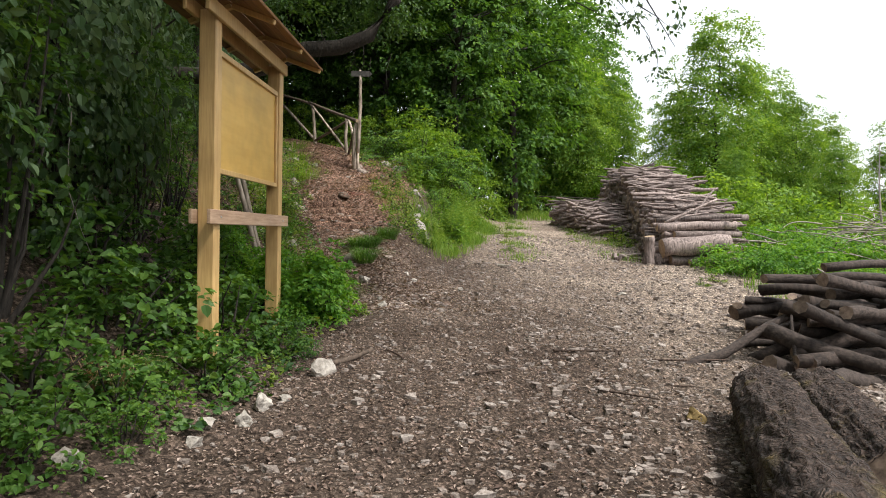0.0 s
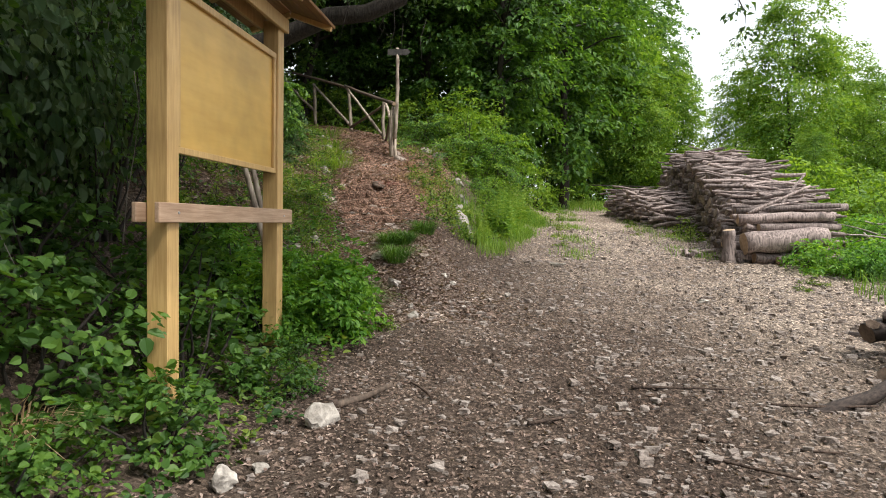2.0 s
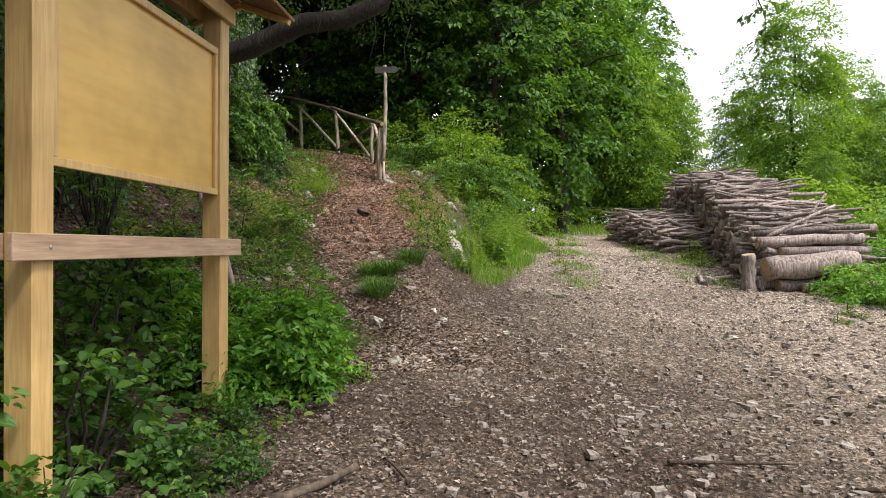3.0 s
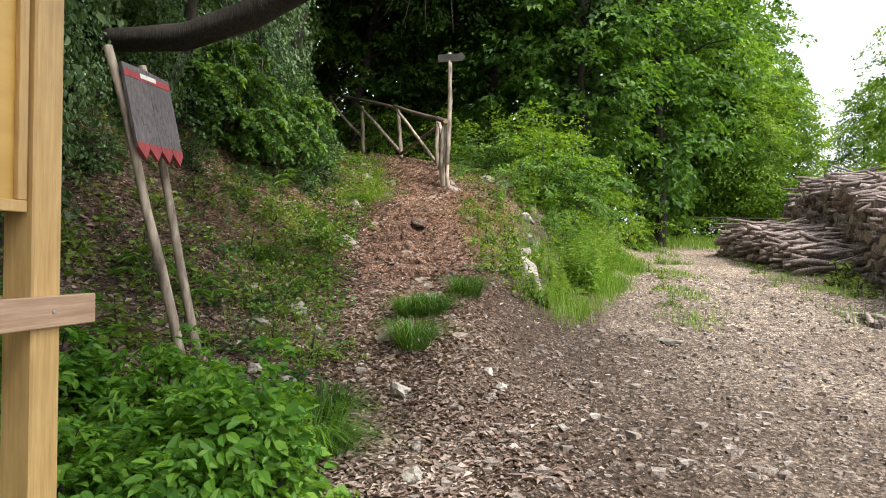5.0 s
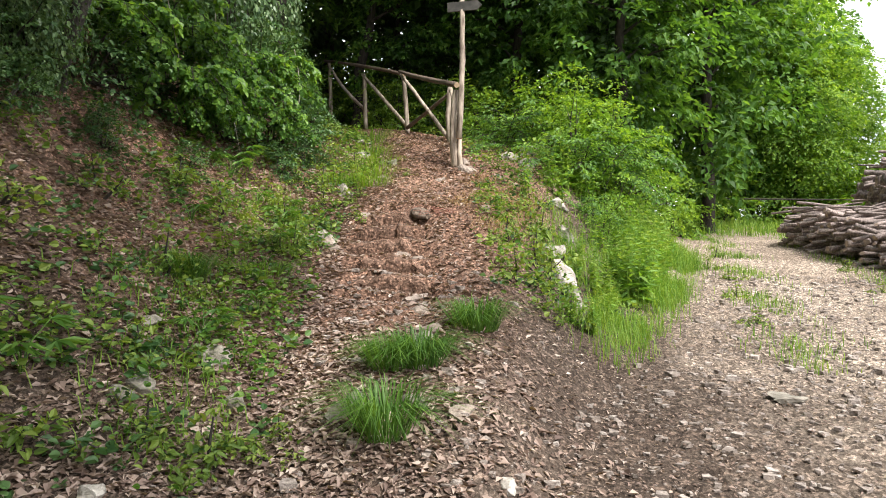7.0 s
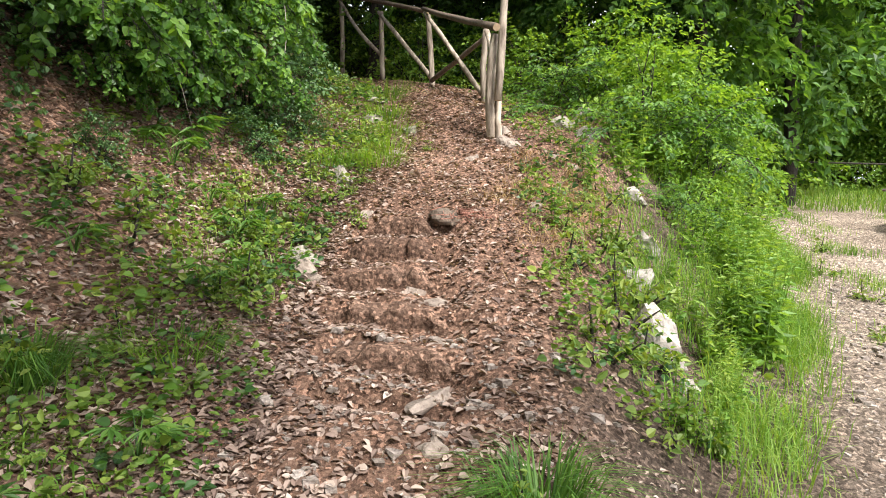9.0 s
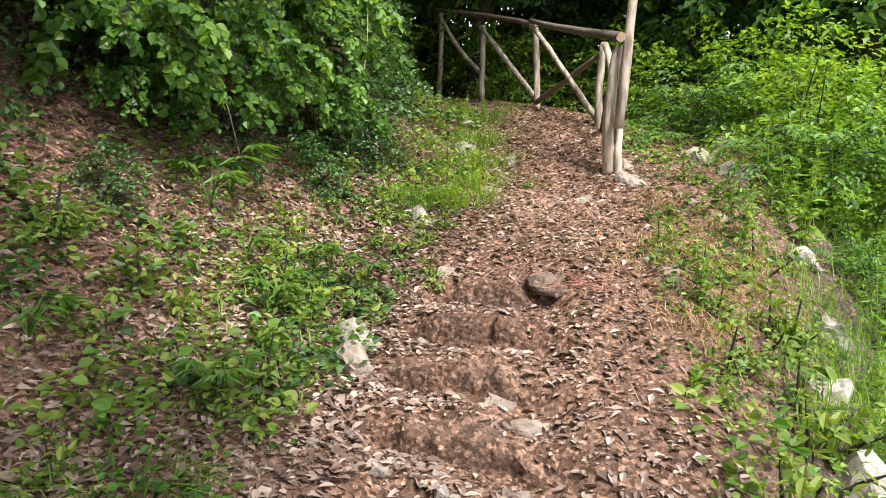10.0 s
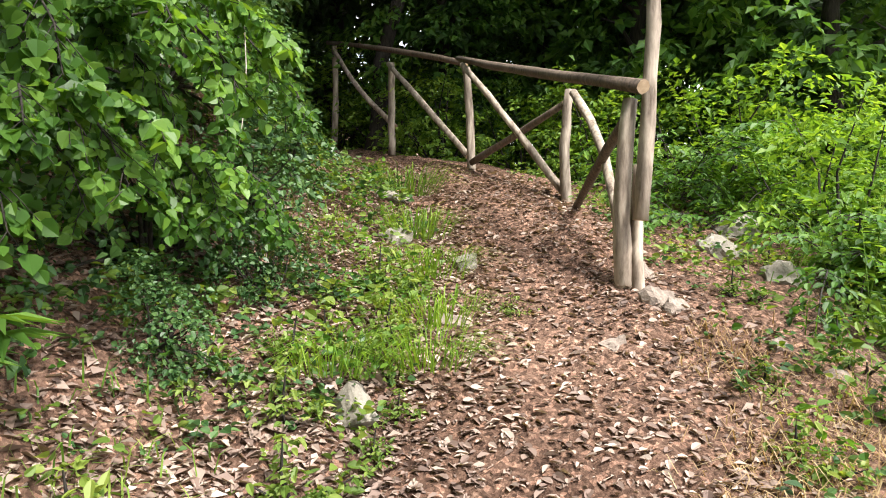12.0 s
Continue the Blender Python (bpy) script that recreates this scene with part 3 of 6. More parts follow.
def pole_part(name, parent, a, b, r0, r1, seed, mat, bend=0.01, seg=10, cut_ends=True, label=""):
    rnd = random.Random(seed)
    a, b = Vector(a), Vector(b)
    n = 7
    off = Vector((rnd.uniform(-1, 1), rnd.uniform(-1, 1), rnd.uniform(-0.5, 0.5))) * bend * (b - a).length * 3
    pts = [a.lerp(b, k / n) + off * math.sin(math.pi * k / n) + Vector((rnd.uniform(-1, 1), rnd.uniform(-1, 1), rnd.uniform(-1, 1))) * r0 * 0.12 * (0 < k < n) for k in range(n + 1)]
    bm = bmesh.new()
    caps = tube(bm, pts, [r0 + (r1 - r0) * k / n for k in range(n + 1)], seg, True, 0.11, rnd)
    ob = part(name, bm, mat, parent, label)
    if cut_ends:
        ob.data.materials.append(CUT)
        for p in list(ob.data.polygons)[-2:]:
            p.material_index = 1
    return ob


def build_fence():
    t = thing("rustic_fence", Matrix.Identity(4), "rustic fence of bark-stripped poles with crossed braces", "fence")
    tops = [(-2.6, 15.76, 3.96), (-3.15, 17.45, 4.41), (-4.37, 18.36, 4.9), (-5.74, 19.6, 5.34), (-7.08, 20.6, 5.92)]
    lows = [(-2.57, 15.76, 2.65), (-3.12, 17.45, 3.25), (-4.27, 18.36, 3.65), (-5.7, 19.6, 4.1), (-7.05, 20.6, 4.4)]
    for k, (a, b) in enumerate(zip(lows, tops)):
        pole_part("post", t, a, b, 0.062 if k == 0 else 0.05, 0.048 if k == 0 else 0.043, 31 + k, POLE, 0.014)
    pole_part("post", t, (-2.5, 15.72, 2.6), (-2.54, 15.78, 3.55), 0.045, 0.035, 39, POLE, 0.01)
    rails = [((-2.53, 15.55, 3.99), (-4.5, 18.5, 5.04), 0.042, 0.033), ((-4.38, 18.38, 4.95), (-7.3, 20.8, 6.05), 0.036, 0.032)]
    for k, (a, b, r0, r1) in enumerate(rails):
        pole_part("rail", t, a, b, r0, r1, 51 + k, FENCE_BARK, 0.004)
    for k, (a, b) in enumerate([((-2.62, 15.8, 3.86), (-3.06, 17.2, 3.3)), ((-3.1, 17.3, 4.35), (-2.66, 15.95, 3.2)), ((-3.15, 17.5, 3.45), (-4.4, 18.3, 4.92)),
                                ((-4.25, 18.25, 3.85), (-3.2, 17.5, 4.3)), ((-4.35, 18.5, 3.95), (-5.74, 19.5, 5.3)), ((-5.7, 19.7, 4.5), (-7.05, 20.5, 5.85))]):
        pole_part("brace", t, a, b, 0.038, 0.032, 61 + k, POLE if k % 3 else FENCE_BARK, 0.012)
    p = thing("signpost", pose(-2.4, 15.66, 0), "tall pale peeled pole with a dark direction board", "signpost")
    pole_part("pole", p, (-0.12, -0.02, 3.2), (-0.11, 0.1, 5.32), 0.048, 0.04, 77, POLE, 0.008)
    bm = bmesh.new()
    f = bm.faces.new([bm.verts.new(q) for q in ((-0.33, 0, 0), (0.14, 0, 0), (0.21, 0, 0.07), (0.14, 0, 0.14), (-0.33, 0, 0.14))])
    r = bmesh.ops.extrude_face_region(bm, geom=[f])
    bmesh.ops.translate(bm, vec=(0, 0.03, 0), verts=[v for v in r["geom"] if isinstance(v, bmesh.types.BMVert)])
    bmesh.ops.recalc_face_normals(bm, faces=bm.faces)
    bmesh.ops.transform(bm, matrix=Matrix.Translation((0, 0.05, 5.15)), verts=bm.verts)
    part("direction_board", bm, SLATE, p, "dark weathered direction board")


FENCE_BARK = wood_material("fence_bark", (0.06, 0.045, 0.034), (0.20, 0.148, 0.112), 9, (5, 5, 0.6), 0.85, 0.01, 0.2)
build_fence()


# ---- cut wood ----
def log_meshes(bark):
    """Unit logs along x, one metre long and one metre across before scaling: bent, knotty, with pale cut ends."""
    out = []
    for k in range(14):
        rnd = random.Random(200 + k)
        bm = bmesh.new()
        n = 6
        b1, b2, b3 = rnd.uniform(-0.5, 0.5), rnd.uniform(-0.5, 0.5), rnd.uniform(-0.5, 0.5)
        pts = [((i / n - 0.5), (b1 * math.sin(math.pi * i / n) * 3.4 + b3 * math.sin(2 * math.pi * i / n) * 2.2 + rnd.uniform(-0.5, 0.5)) * 0.05, (b2 * math.sin(math.pi * i / n) * 2.6 + rnd.uniform(-0.3, 0.3)) * 0.05) for i in range(n + 1)]
        tube(bm, pts, [0.05 * (1.2 - 0.45 * i / n) for i in range(n + 1)], 7, True, 0.14, rnd)
        me = bpy.data.meshes.new("log")
        bm.to_mesh(me)
        bm.free()
        me.materials.append(bark)
        me.materials.append(CUT_OLD)
        for p in list(me.polygons)[-2:]:
            p.material_index = 1
        out.append(me)
    return out


CUT_OLD = wood_material("aged_cut_wood", (0.10, 0.072, 0.058), (0.42, 0.33, 0.26), 10, (2, 2, 2), 0.9, 0.004, 0.5)
LOGS = log_meshes(LOG_BARK)
# second log set: bark colour darkened to carry the shade on the firewood stack
SHADED_LOGS = log_meshes(wood_material("shaded_log_bark", (0.018, 0.014, 0.012), (0.1, 0.077, 0.067), 8, (5, 5, 0.5), 0.9, 0.015, 0.5))


def add_log(parent, c, length, dia, yaw, tilt, rnd, stock=None):
    ob = new("log", rnd.choice(stock or LOGS))
    ob.parent = parent
    ob.matrix_basis = Matrix.Translation(c) @ Matrix.Rotation(radians(yaw), 4, "Z") @ Matrix.Rotation(radians(tilt), 4, "Y") @ Matrix.Rotation(rnd.uniform(0, 6.28), 4, "X") @ Matrix.Diagonal((length, dia * 10, dia * 10, 1))
    return ob


def build_log_pile():
    rnd = random.Random(5)
    prof_y, prof_h = [11.9, 12.7, 14, 15.5, 18.4, 21, 24], [0.8, 0.98, 1.22, 1.5, 1.85, 1.9, 1.3]
    t = thing("log_pile", pose(5.6, 18, 0), "long stack of grey-brown cut logs and branches by the road", "log pile")
    y = 12.05
    while y < 24.0:
        face = 4.15 + 0.11 * (y - 12)
        g = hz(face + 0.6, y)
        top = g + np.interp(y, prof_y, prof_h) + rnd.uniform(-0.08, 0.06)
        near = y < 13.4
        z = g + 0.05
        while z < top:
            d = rnd.choice([0.04, 0.05, 0.06, 0.075, 0.09, 0.13])
            shell = near or z > top - 0.2 or y > 23.6
            x0 = face + (rnd.uniform(-0.28, 0.25) if shell else rnd.uniform(-0.1, 0.12))
            yy = y + rnd.uniform(-0.12, 0.12) - 18
            if shell:
                ln = rnd.uniform(1.0, 1.75)
                add_log(t, (x0 + ln / 2 - 5.6, yy, z), ln, d * rnd.uniform(0.9, 1.3), rnd.gauss(-4, 13), rnd.gauss(-2, 6), rnd)
            else:
                ln = rnd.uniform(0.4, 0.9)
                add_log(t, (x0 + ln / 2 - 5.6, yy, z), ln, d * 1.3, rnd.gauss(0, 8), rnd.gauss(0, 6), rnd)
            z += d * (1.4 if near else 1.45)
        y += rnd.uniform(0.14, 0.2) if near else 0.29
    # loose crooked branches thrown on top, and a few thicker lengths
    for k in range(80):
        yy = rnd.uniform(12.2, 22.5)
        face = 4.15 + 0.11 * (yy - 12)
        g = hz(face + 0.6, yy) + np.interp(yy, prof_y, prof_h) + rnd.uniform(-0.04, 0.06)
        add_log(t, (face + 0.75 + rnd.uniform(-0.35, 0.35) - 5.6, yy - 18, g), rnd.uniform(0.8, 1.9), rnd.uniform(0.03, 0.07), rnd.gauss(-14, 28), rnd.gauss(-1, 6), rnd)
    for k, (x, yy, z, ln, d, yaw, tilt) in enumerate(((4.75, 11.95, 1.44, 1.5, 0.17, -2, -3), (4.95, 11.9, 1.28, 1.3, 0.14, 3, -2), (4.85, 12.15, 1.6, 1.6, 0.1, -9, -4), (5.25, 12.3, 1.6, 1.3, 0.15, 4, -4), (4.7, 12.1, 1.74, 1.2, 0.05, 12, -24), (5.1, 12.6, 1.9, 1.0, 0.045, 40, -38))):
        m = Matrix.Translation((x - 5.6, yy - 18, z)) @ Matrix.Rotation(radians(yaw), 4, "Z") @ Matrix.Rotation(radians(tilt), 4, "Y")
        pole_part("log", t, m @ Vector((-ln / 2, 0, 0)), m @ Vector((ln / 2, 0, 0)), d * 0.55, d * 0.42, 840 + k, LOG_BARK, 0.006, 11)
    big = thing("large_log", pose(4.66, 11.72, hz(4.6, 11.72) + 0.38, 0, 0, -3), "thick round log with bark at the foot of the pile", "log")
    pole_part("trunk_section", big, (-0.62, 0, -0.06), (0.62, 0, 0.06), 0.185, 0.165, 81, LOG_BARK, 0.004, 14)
    stump = thing("upright_log", pose(3.82, 11.75, hz(3.82, 11.75) - 0.02, 4, -6, 0), "short pale split log standing upright", "log")
    pole_part("trunk_section", stump, (0, 0, 0), (0.03, 0.02, 0.56), 0.115, 0.095, 83, LOG_BARK, 0.02, 10)
    for k, (x, yy, z, ln, d) in enumerate(((4.6, 11.9, 0.1, 1.4, 0.2), (4.75, 11.72, 0.08, 1.1, 0.17), (4.4, 12.05, 0.3, 1.2, 0.16), (4.9, 11.55, 0.07, 0.8, 0.12))):
        pole_part("log", t, (x - ln / 2 - 5.6, yy - 18, hz(x, yy) + z), (x + ln / 2 - 5.6, yy - 18 + 0.06, hz(x, yy) + z + 0.02), d * 0.55, d * 0.45, 850 + k, LOG_BARK, 0.006, 11)
    for x, yy, h in ((5.12, 11.42, 0.36),):
        rest = thing("chock", pose(x, yy, hz(x, yy) - 0.05), "short cut stub of log wedged under the pile", "log", "stubs under the pile")
        pole_part("trunk_section", rest, (0, 0, 0), (0.03, 0.04, h), 0.07, 0.075, 84 + int(x * 10), LOG_BARK, 0.01, 9)
    for k in range(9):
        x, yy = rnd.uniform(3.2, 3.9), rnd.uniform(12.0, 13.3)
        b = thing("scrap_branch", pose(x, yy, hz(x, yy) + 0.04, 0, rnd.gauss(0, 6), rnd.uniform(0, 180)), "short crooked branch dropped beside the stack", "stick", "branches by the stack")
        pole_part("stick", b, (-0.3, 0, 0), (0.3, 0, 0.02), 0.04, 0.02, 860 + k, LOG_BARK, 0.06, 7, False)
    heap = thing("branch_heap", pose(4.3, 19, 0), "low heap of thin cut branches beside the larger stack", "wood heap")
    y = 16.6
    while y < 21.8:
        g = hz(3.9, y)
        top = g + np.interp(y, [16.6, 17.4, 19, 21, 21.8], [0.3, 0.65, 0.85, 0.8, 0.4])
        z = g + 0.04
        x0 = 3.75 - 0.12 * (y - 17)
        while z < top:
            d = rnd.uniform(0.04, 0.09)
            ln = rnd.uniform(0.8, 1.5)
            add_log(heap, (x0 + ln / 2 + rnd.uniform(-0.2, 0.2) - 4.3, y - 19 + rnd.uniform(-0.1, 0.1), z), ln, d, rnd.gauss(-10, 20), rnd.gauss(-3, 8), rnd)
            z += d * 1.1
        y += 0.19
    for k in range(18):
        yy = rnd.uniform(17.2, 21)
        add_log(heap, (4.3 + rnd.uniform(-0.3, 0.3) - 4.3 - 0.12 * (yy - 17), yy - 19, hz(4.0, yy) + rnd.uniform(0.7, 0.9)), rnd.uniform(0.9, 1.7), rnd.uniform(0.03, 0.05), rnd.uniform(-60, 60), rnd.gauss(0, 9), rnd)


build_log_pile()


def rough_trunk(name, a, b, r0, r1, seed, label, moss=True):
    """A thick bark-covered trunk section lying on the ground, ridged and uneven."""
    rnd = random.Random(seed)
    a, b = Vector(a), Vector(b)
    d = (b - a).normalized()
    u = d.cross(Vector((0, 0, 1))).normalized()
    w = u.cross(d)
    t = thing(name, pose(*a), label, "log", "thick trunk sections")
    bm = bmesh.new()
    n, seg, L = 70, 72, (b - a).length
    rings = []
    for i in range(n + 1):
        s = i / n
        ring = []
        for k in range(seg):
            an = 2 * math.pi * k / seg
            p = Vector((math.cos(an) * 2.2, math.sin(an) * 2.2, s * L * 1.2 + seed * 7))
            rr = (r0 + (r1 - r0) * s) * (1 + 0.16 * noise.noise(p) + 0.08 * noise.noise(p * 4) + 0.10 * abs(noise.noise(Vector((p.x * 5, p.y * 5, p.z * 4)))) + 0.07 * noise.noise(p * 13))
            ring.append(bm.verts.new(d * (L * s + (0.03 * noise.noise(Vector((an, 3, seed))) if i in (0, n) else 0)) + (u * math.cos(an) + w * math.sin(an)) * rr))
        rings.append(ring)
    for p, q in zip(rings, rings[1:]):
        for k in range(seg):
            bm.faces.new((p[k], p[(k + 1) % seg], q[(k + 1) % seg], q[k])).smooth = True
    part("bark", bm, TRUNK_BARK, t)
    for ring_at, rr, flip, nm in ((a, r0, True, 0), (b, r1, False, L)):
        bm = bmesh.new()
        c = bm.verts.new(d * (nm + (0.012 if flip else -0.012)))
        vs = [bm.verts.new(d * (nm + (0.008 if flip else -0.008)) + (u * math.cos(2 * math.pi * k / 24) + w * math.sin(2 * math.pi * k / 24)) * rr * 0.99) for k in range(24)]
        for k in range(24):
            bm.faces.new((c, vs[k], vs[(k + 1) % 24]) if not flip else (c, vs[(k + 1) % 24], vs[k]))
        part("cut_face", bm, CUT_OLD, t, "dark weathered sawn face")


def trunk_bark():
    """Deeply cracked bark with dull yellow moss in patches."""
    m, nt, p, out = nodes_of("trunk_bark_mossy")
    g = noise_tex(nt, 14, 9.0, rough=0.75)
    v = nt.nodes.new("ShaderNodeTexVoronoi")
    v.feature = "DISTANCE_TO_EDGE"
    v.inputs["Scale"].default_value = 13
    mp = nt.nodes.new("ShaderNodeMapping")
    mp.inputs["Scale"].default_value = (1.5, 1.0, 1.5)
    co = nt.nodes.new("ShaderNodeTexCoord").outputs["Object"]
    wob = nt.nodes.new("ShaderNodeVectorMath")
    wob.operation = "MULTIPLY_ADD"
    nz = nt.nodes.new("ShaderNodeTexNoise")
    nz.inputs["Scale"].default_value = 9
    nt.links.new(co, nz.inputs["Vector"])
    nt.links.new(nz.outputs["Color"], wob.inputs[0])
    wob.inputs[1].default_value = (0.25, 0.25, 0.25)
    nt.links.new(co, wob.inputs[2])
    nt.links.new(wob.outputs[0], mp.inputs[0])
    nt.links.new(mp.outputs[0], v.inputs["Vector"])
    col = ramp(nt, g, [(0.3, (0.025, 0.016, 0.013)), (0.5, (0.085, 0.057, 0.045)), (0.72, (0.22, 0.16, 0.128))])
    moss = ramp(nt, noise_tex(nt, 2.6, 5.0), [(0.5, (0, 0, 0)), (0.64, (1, 1, 1))])
    col = mix_col(nt, moss, col, (0.17, 0.125, 0.04))
    col = mix_col(nt, 1.0, col, ramp(nt, v.outputs["Distance"], [(0.0, (0.5, 0.48, 0.46)), (0.12, (0.9, 0.9, 0.9)), (0.4, (1.1, 1.1, 1.1))]), "MULTIPLY")
    nt.links.new(col, p.inputs["Base Color"])
    p.inputs["Roughness"].default_value = 0.95
    h = nt.nodes.new("ShaderNodeMath")
    h.operation = "MULTIPLY_ADD"
    nt.links.new(v.outputs["Distance"], h.inputs[0])
    h.inputs[1].default_value = 2.0
    nt.links.new(g, h.inputs[2])
    bump(nt, p, h.outputs[0], 1.0, 0.05)
    return m


TRUNK_BARK = trunk_bark()


def build_near_wood():
    rough_trunk("trunk_section", (2.36, 3.85, 0.15), (1.62, 1.5, 0.08), 0.2, 0.235, 1, "thick fallen trunk section with rough mossy bark")
    rough_trunk("trunk_section", (2.92, 4.2, 0.08), (2.42, 2.5, 0.04), 0.2, 0.19, 2, "thick trunk section with yellow moss on bark")
    rough_trunk("trunk_section", (2.95, 3.05, 0.16), (2.62, 1.6, 0.12), 0.26, 0.27, 3, "thick dark trunk section lying on the gravel")
    rnd = random.Random(9)
    t = thing("firewood_stack", pose(4.2, 6, 0), "stack of brown cut logs and branches beside the track, coloured as in shade", "log pile")
    for row in range(7):
        n = 9 - row
        for k in range(n):
            y = 4.9 + 0.27 * k + 0.12 * row + rnd.uniform(-0.05, 0.05)
            ln = rnd.uniform(1.5, 1.9)
            x0 = 3.0 + 0.1 * row + 0.14 * (y - 4.9) + rnd.uniform(-0.12, 0.15)
            add_log(t, (x0 + ln / 2 - 4.2, y - 6, hz(3.2, y) + 0.07 + 0.105 * row), ln, rnd.uniform(0.06, 0.15), rnd.gauss(8, 22), rnd.gauss(-1, 9), rnd, SHADED_LOGS)
    add_log(t, (4.6 - 4.2, 6.2 - 6, 0.84), 2.4, 0.09, 2, -1, rnd, SHADED_LOGS)
    add_log(t, (5.0 - 4.2, 6.6 - 6, 0.92), 1.6, 0.09, 6, 1, rnd, SHADED_LOGS)
    add_log(t, (2.95 - 4.2, 5.42 - 6, 0.3), 1.75, 0.085, 20, -19, rnd, SHADED_LOGS)
    add_log(t, (3.3 - 4.2, 5.3 - 6, 0.3), 0.6, 0.035, 70, -42, rnd, SHADED_LOGS)
    for x, y, ln, yaw in ((2.35, 5.25, 0.7, 5), (1.55, 4.3, 0.5, -35), (1.75, 4.6, 0.75, -12), (1.15, 3.6, 0.45, -60), (1.5, 5.5, 0.7, 2), (0.55, 4.9, 0.35, 30), (-0.35, 5.3, 0.4, 120)):
        s = thing("fallen_stick", pose(x, y, hz(x, y) + 0.015, 0, 0, yaw), "thin bare brown stick lying on the gravel", "stick", "sticks on the track")
        pole_part("stick", s, (-ln / 2, 0, 0), (ln / 2, 0, 0.01), 0.013, 0.006, int(x * 100) + 900, DARK_BARK, 0.03, 6, False)
    r = thing("gnarled_root", pose(-0.75, 4.95, hz(-0.75, 4.95)), "gnarled grey-brown piece of root on the verge", "root")
    pole_part("stem", r, (-0.12, -0.12, 0.02), (0.22, 0.2, 0.09), 0.03, 0.018, 71, FENCE_BARK, 0.05, 8, False)
    pole_part("branch", r, (-0.1, -0.1, 0.03), (-0.05, -0.38, 0.0), 0.024, 0.012, 72, DARK_BARK, 0.05, 8, False)


build_near_wood()


# ---- stones ----
def build_rock(name, x, y, size, seed, label, mat=None, sink=0.3, group="loose stones", dz=0.0):
    bm = bmesh.new()
    bmesh.ops.create_icosphere(bm, subdivisions=3, radius=0.5)
    rnd = random.Random(seed)
    planes = [(Vector((rnd.gauss(0, 1), rnd.gauss(0, 1), rnd.gauss(0.2, 0.8))).normalized(), rnd.uniform(0.2, 0.4)) for _ in range(14)]
    for v in bm.verts:
        for n, d in planes:
            over = v.co.dot(n) - d
            if over > 0:
                v.co -= n * over
        p = v.co * 2.2 + Vector((seed * 3.1, seed * 1.7, 0))
        v.co = v.co * (1.12 + 0.3 * noise.noise(p) + 0.16 * noise.noise(p * 3.1) + 0.12 * noise.noise(p * 7))
        v.co = Vector((v.co.x * size[0], v.co.y * size[1], v.co.z * size[2]))
    me = bpy.data.meshes.new(name)
    bm.to_mesh(me)
    bm.free()
    me.materials.append(mat or LIMESTONE)
    ob = new(name, me)
    ob.matrix_world = pose(x, y, hz(x, y) + size[2] * (0.5 - sink) + dz, 0, 0, seed * 47 % 360)
    return tagged(ob, label, "rock", group)


MOSSY = stone_material("mossy_stone", (0.10, 0.095, 0.07), (0.34, 0.315, 0.27), 8.0)
FOOTSTONE = stone_material("trodden_stone", (0.12, 0.095, 0.077), (0.36, 0.30, 0.255), 12.0)
OUTCROP = stone_material("outcrop_stone", (0.11, 0.098, 0.085), (0.43, 0.4, 0.365), 9.0)
OCHRE = stone_material("ochre_stone", (0.20, 0.14, 0.05), (0.45, 0.34, 0.15))


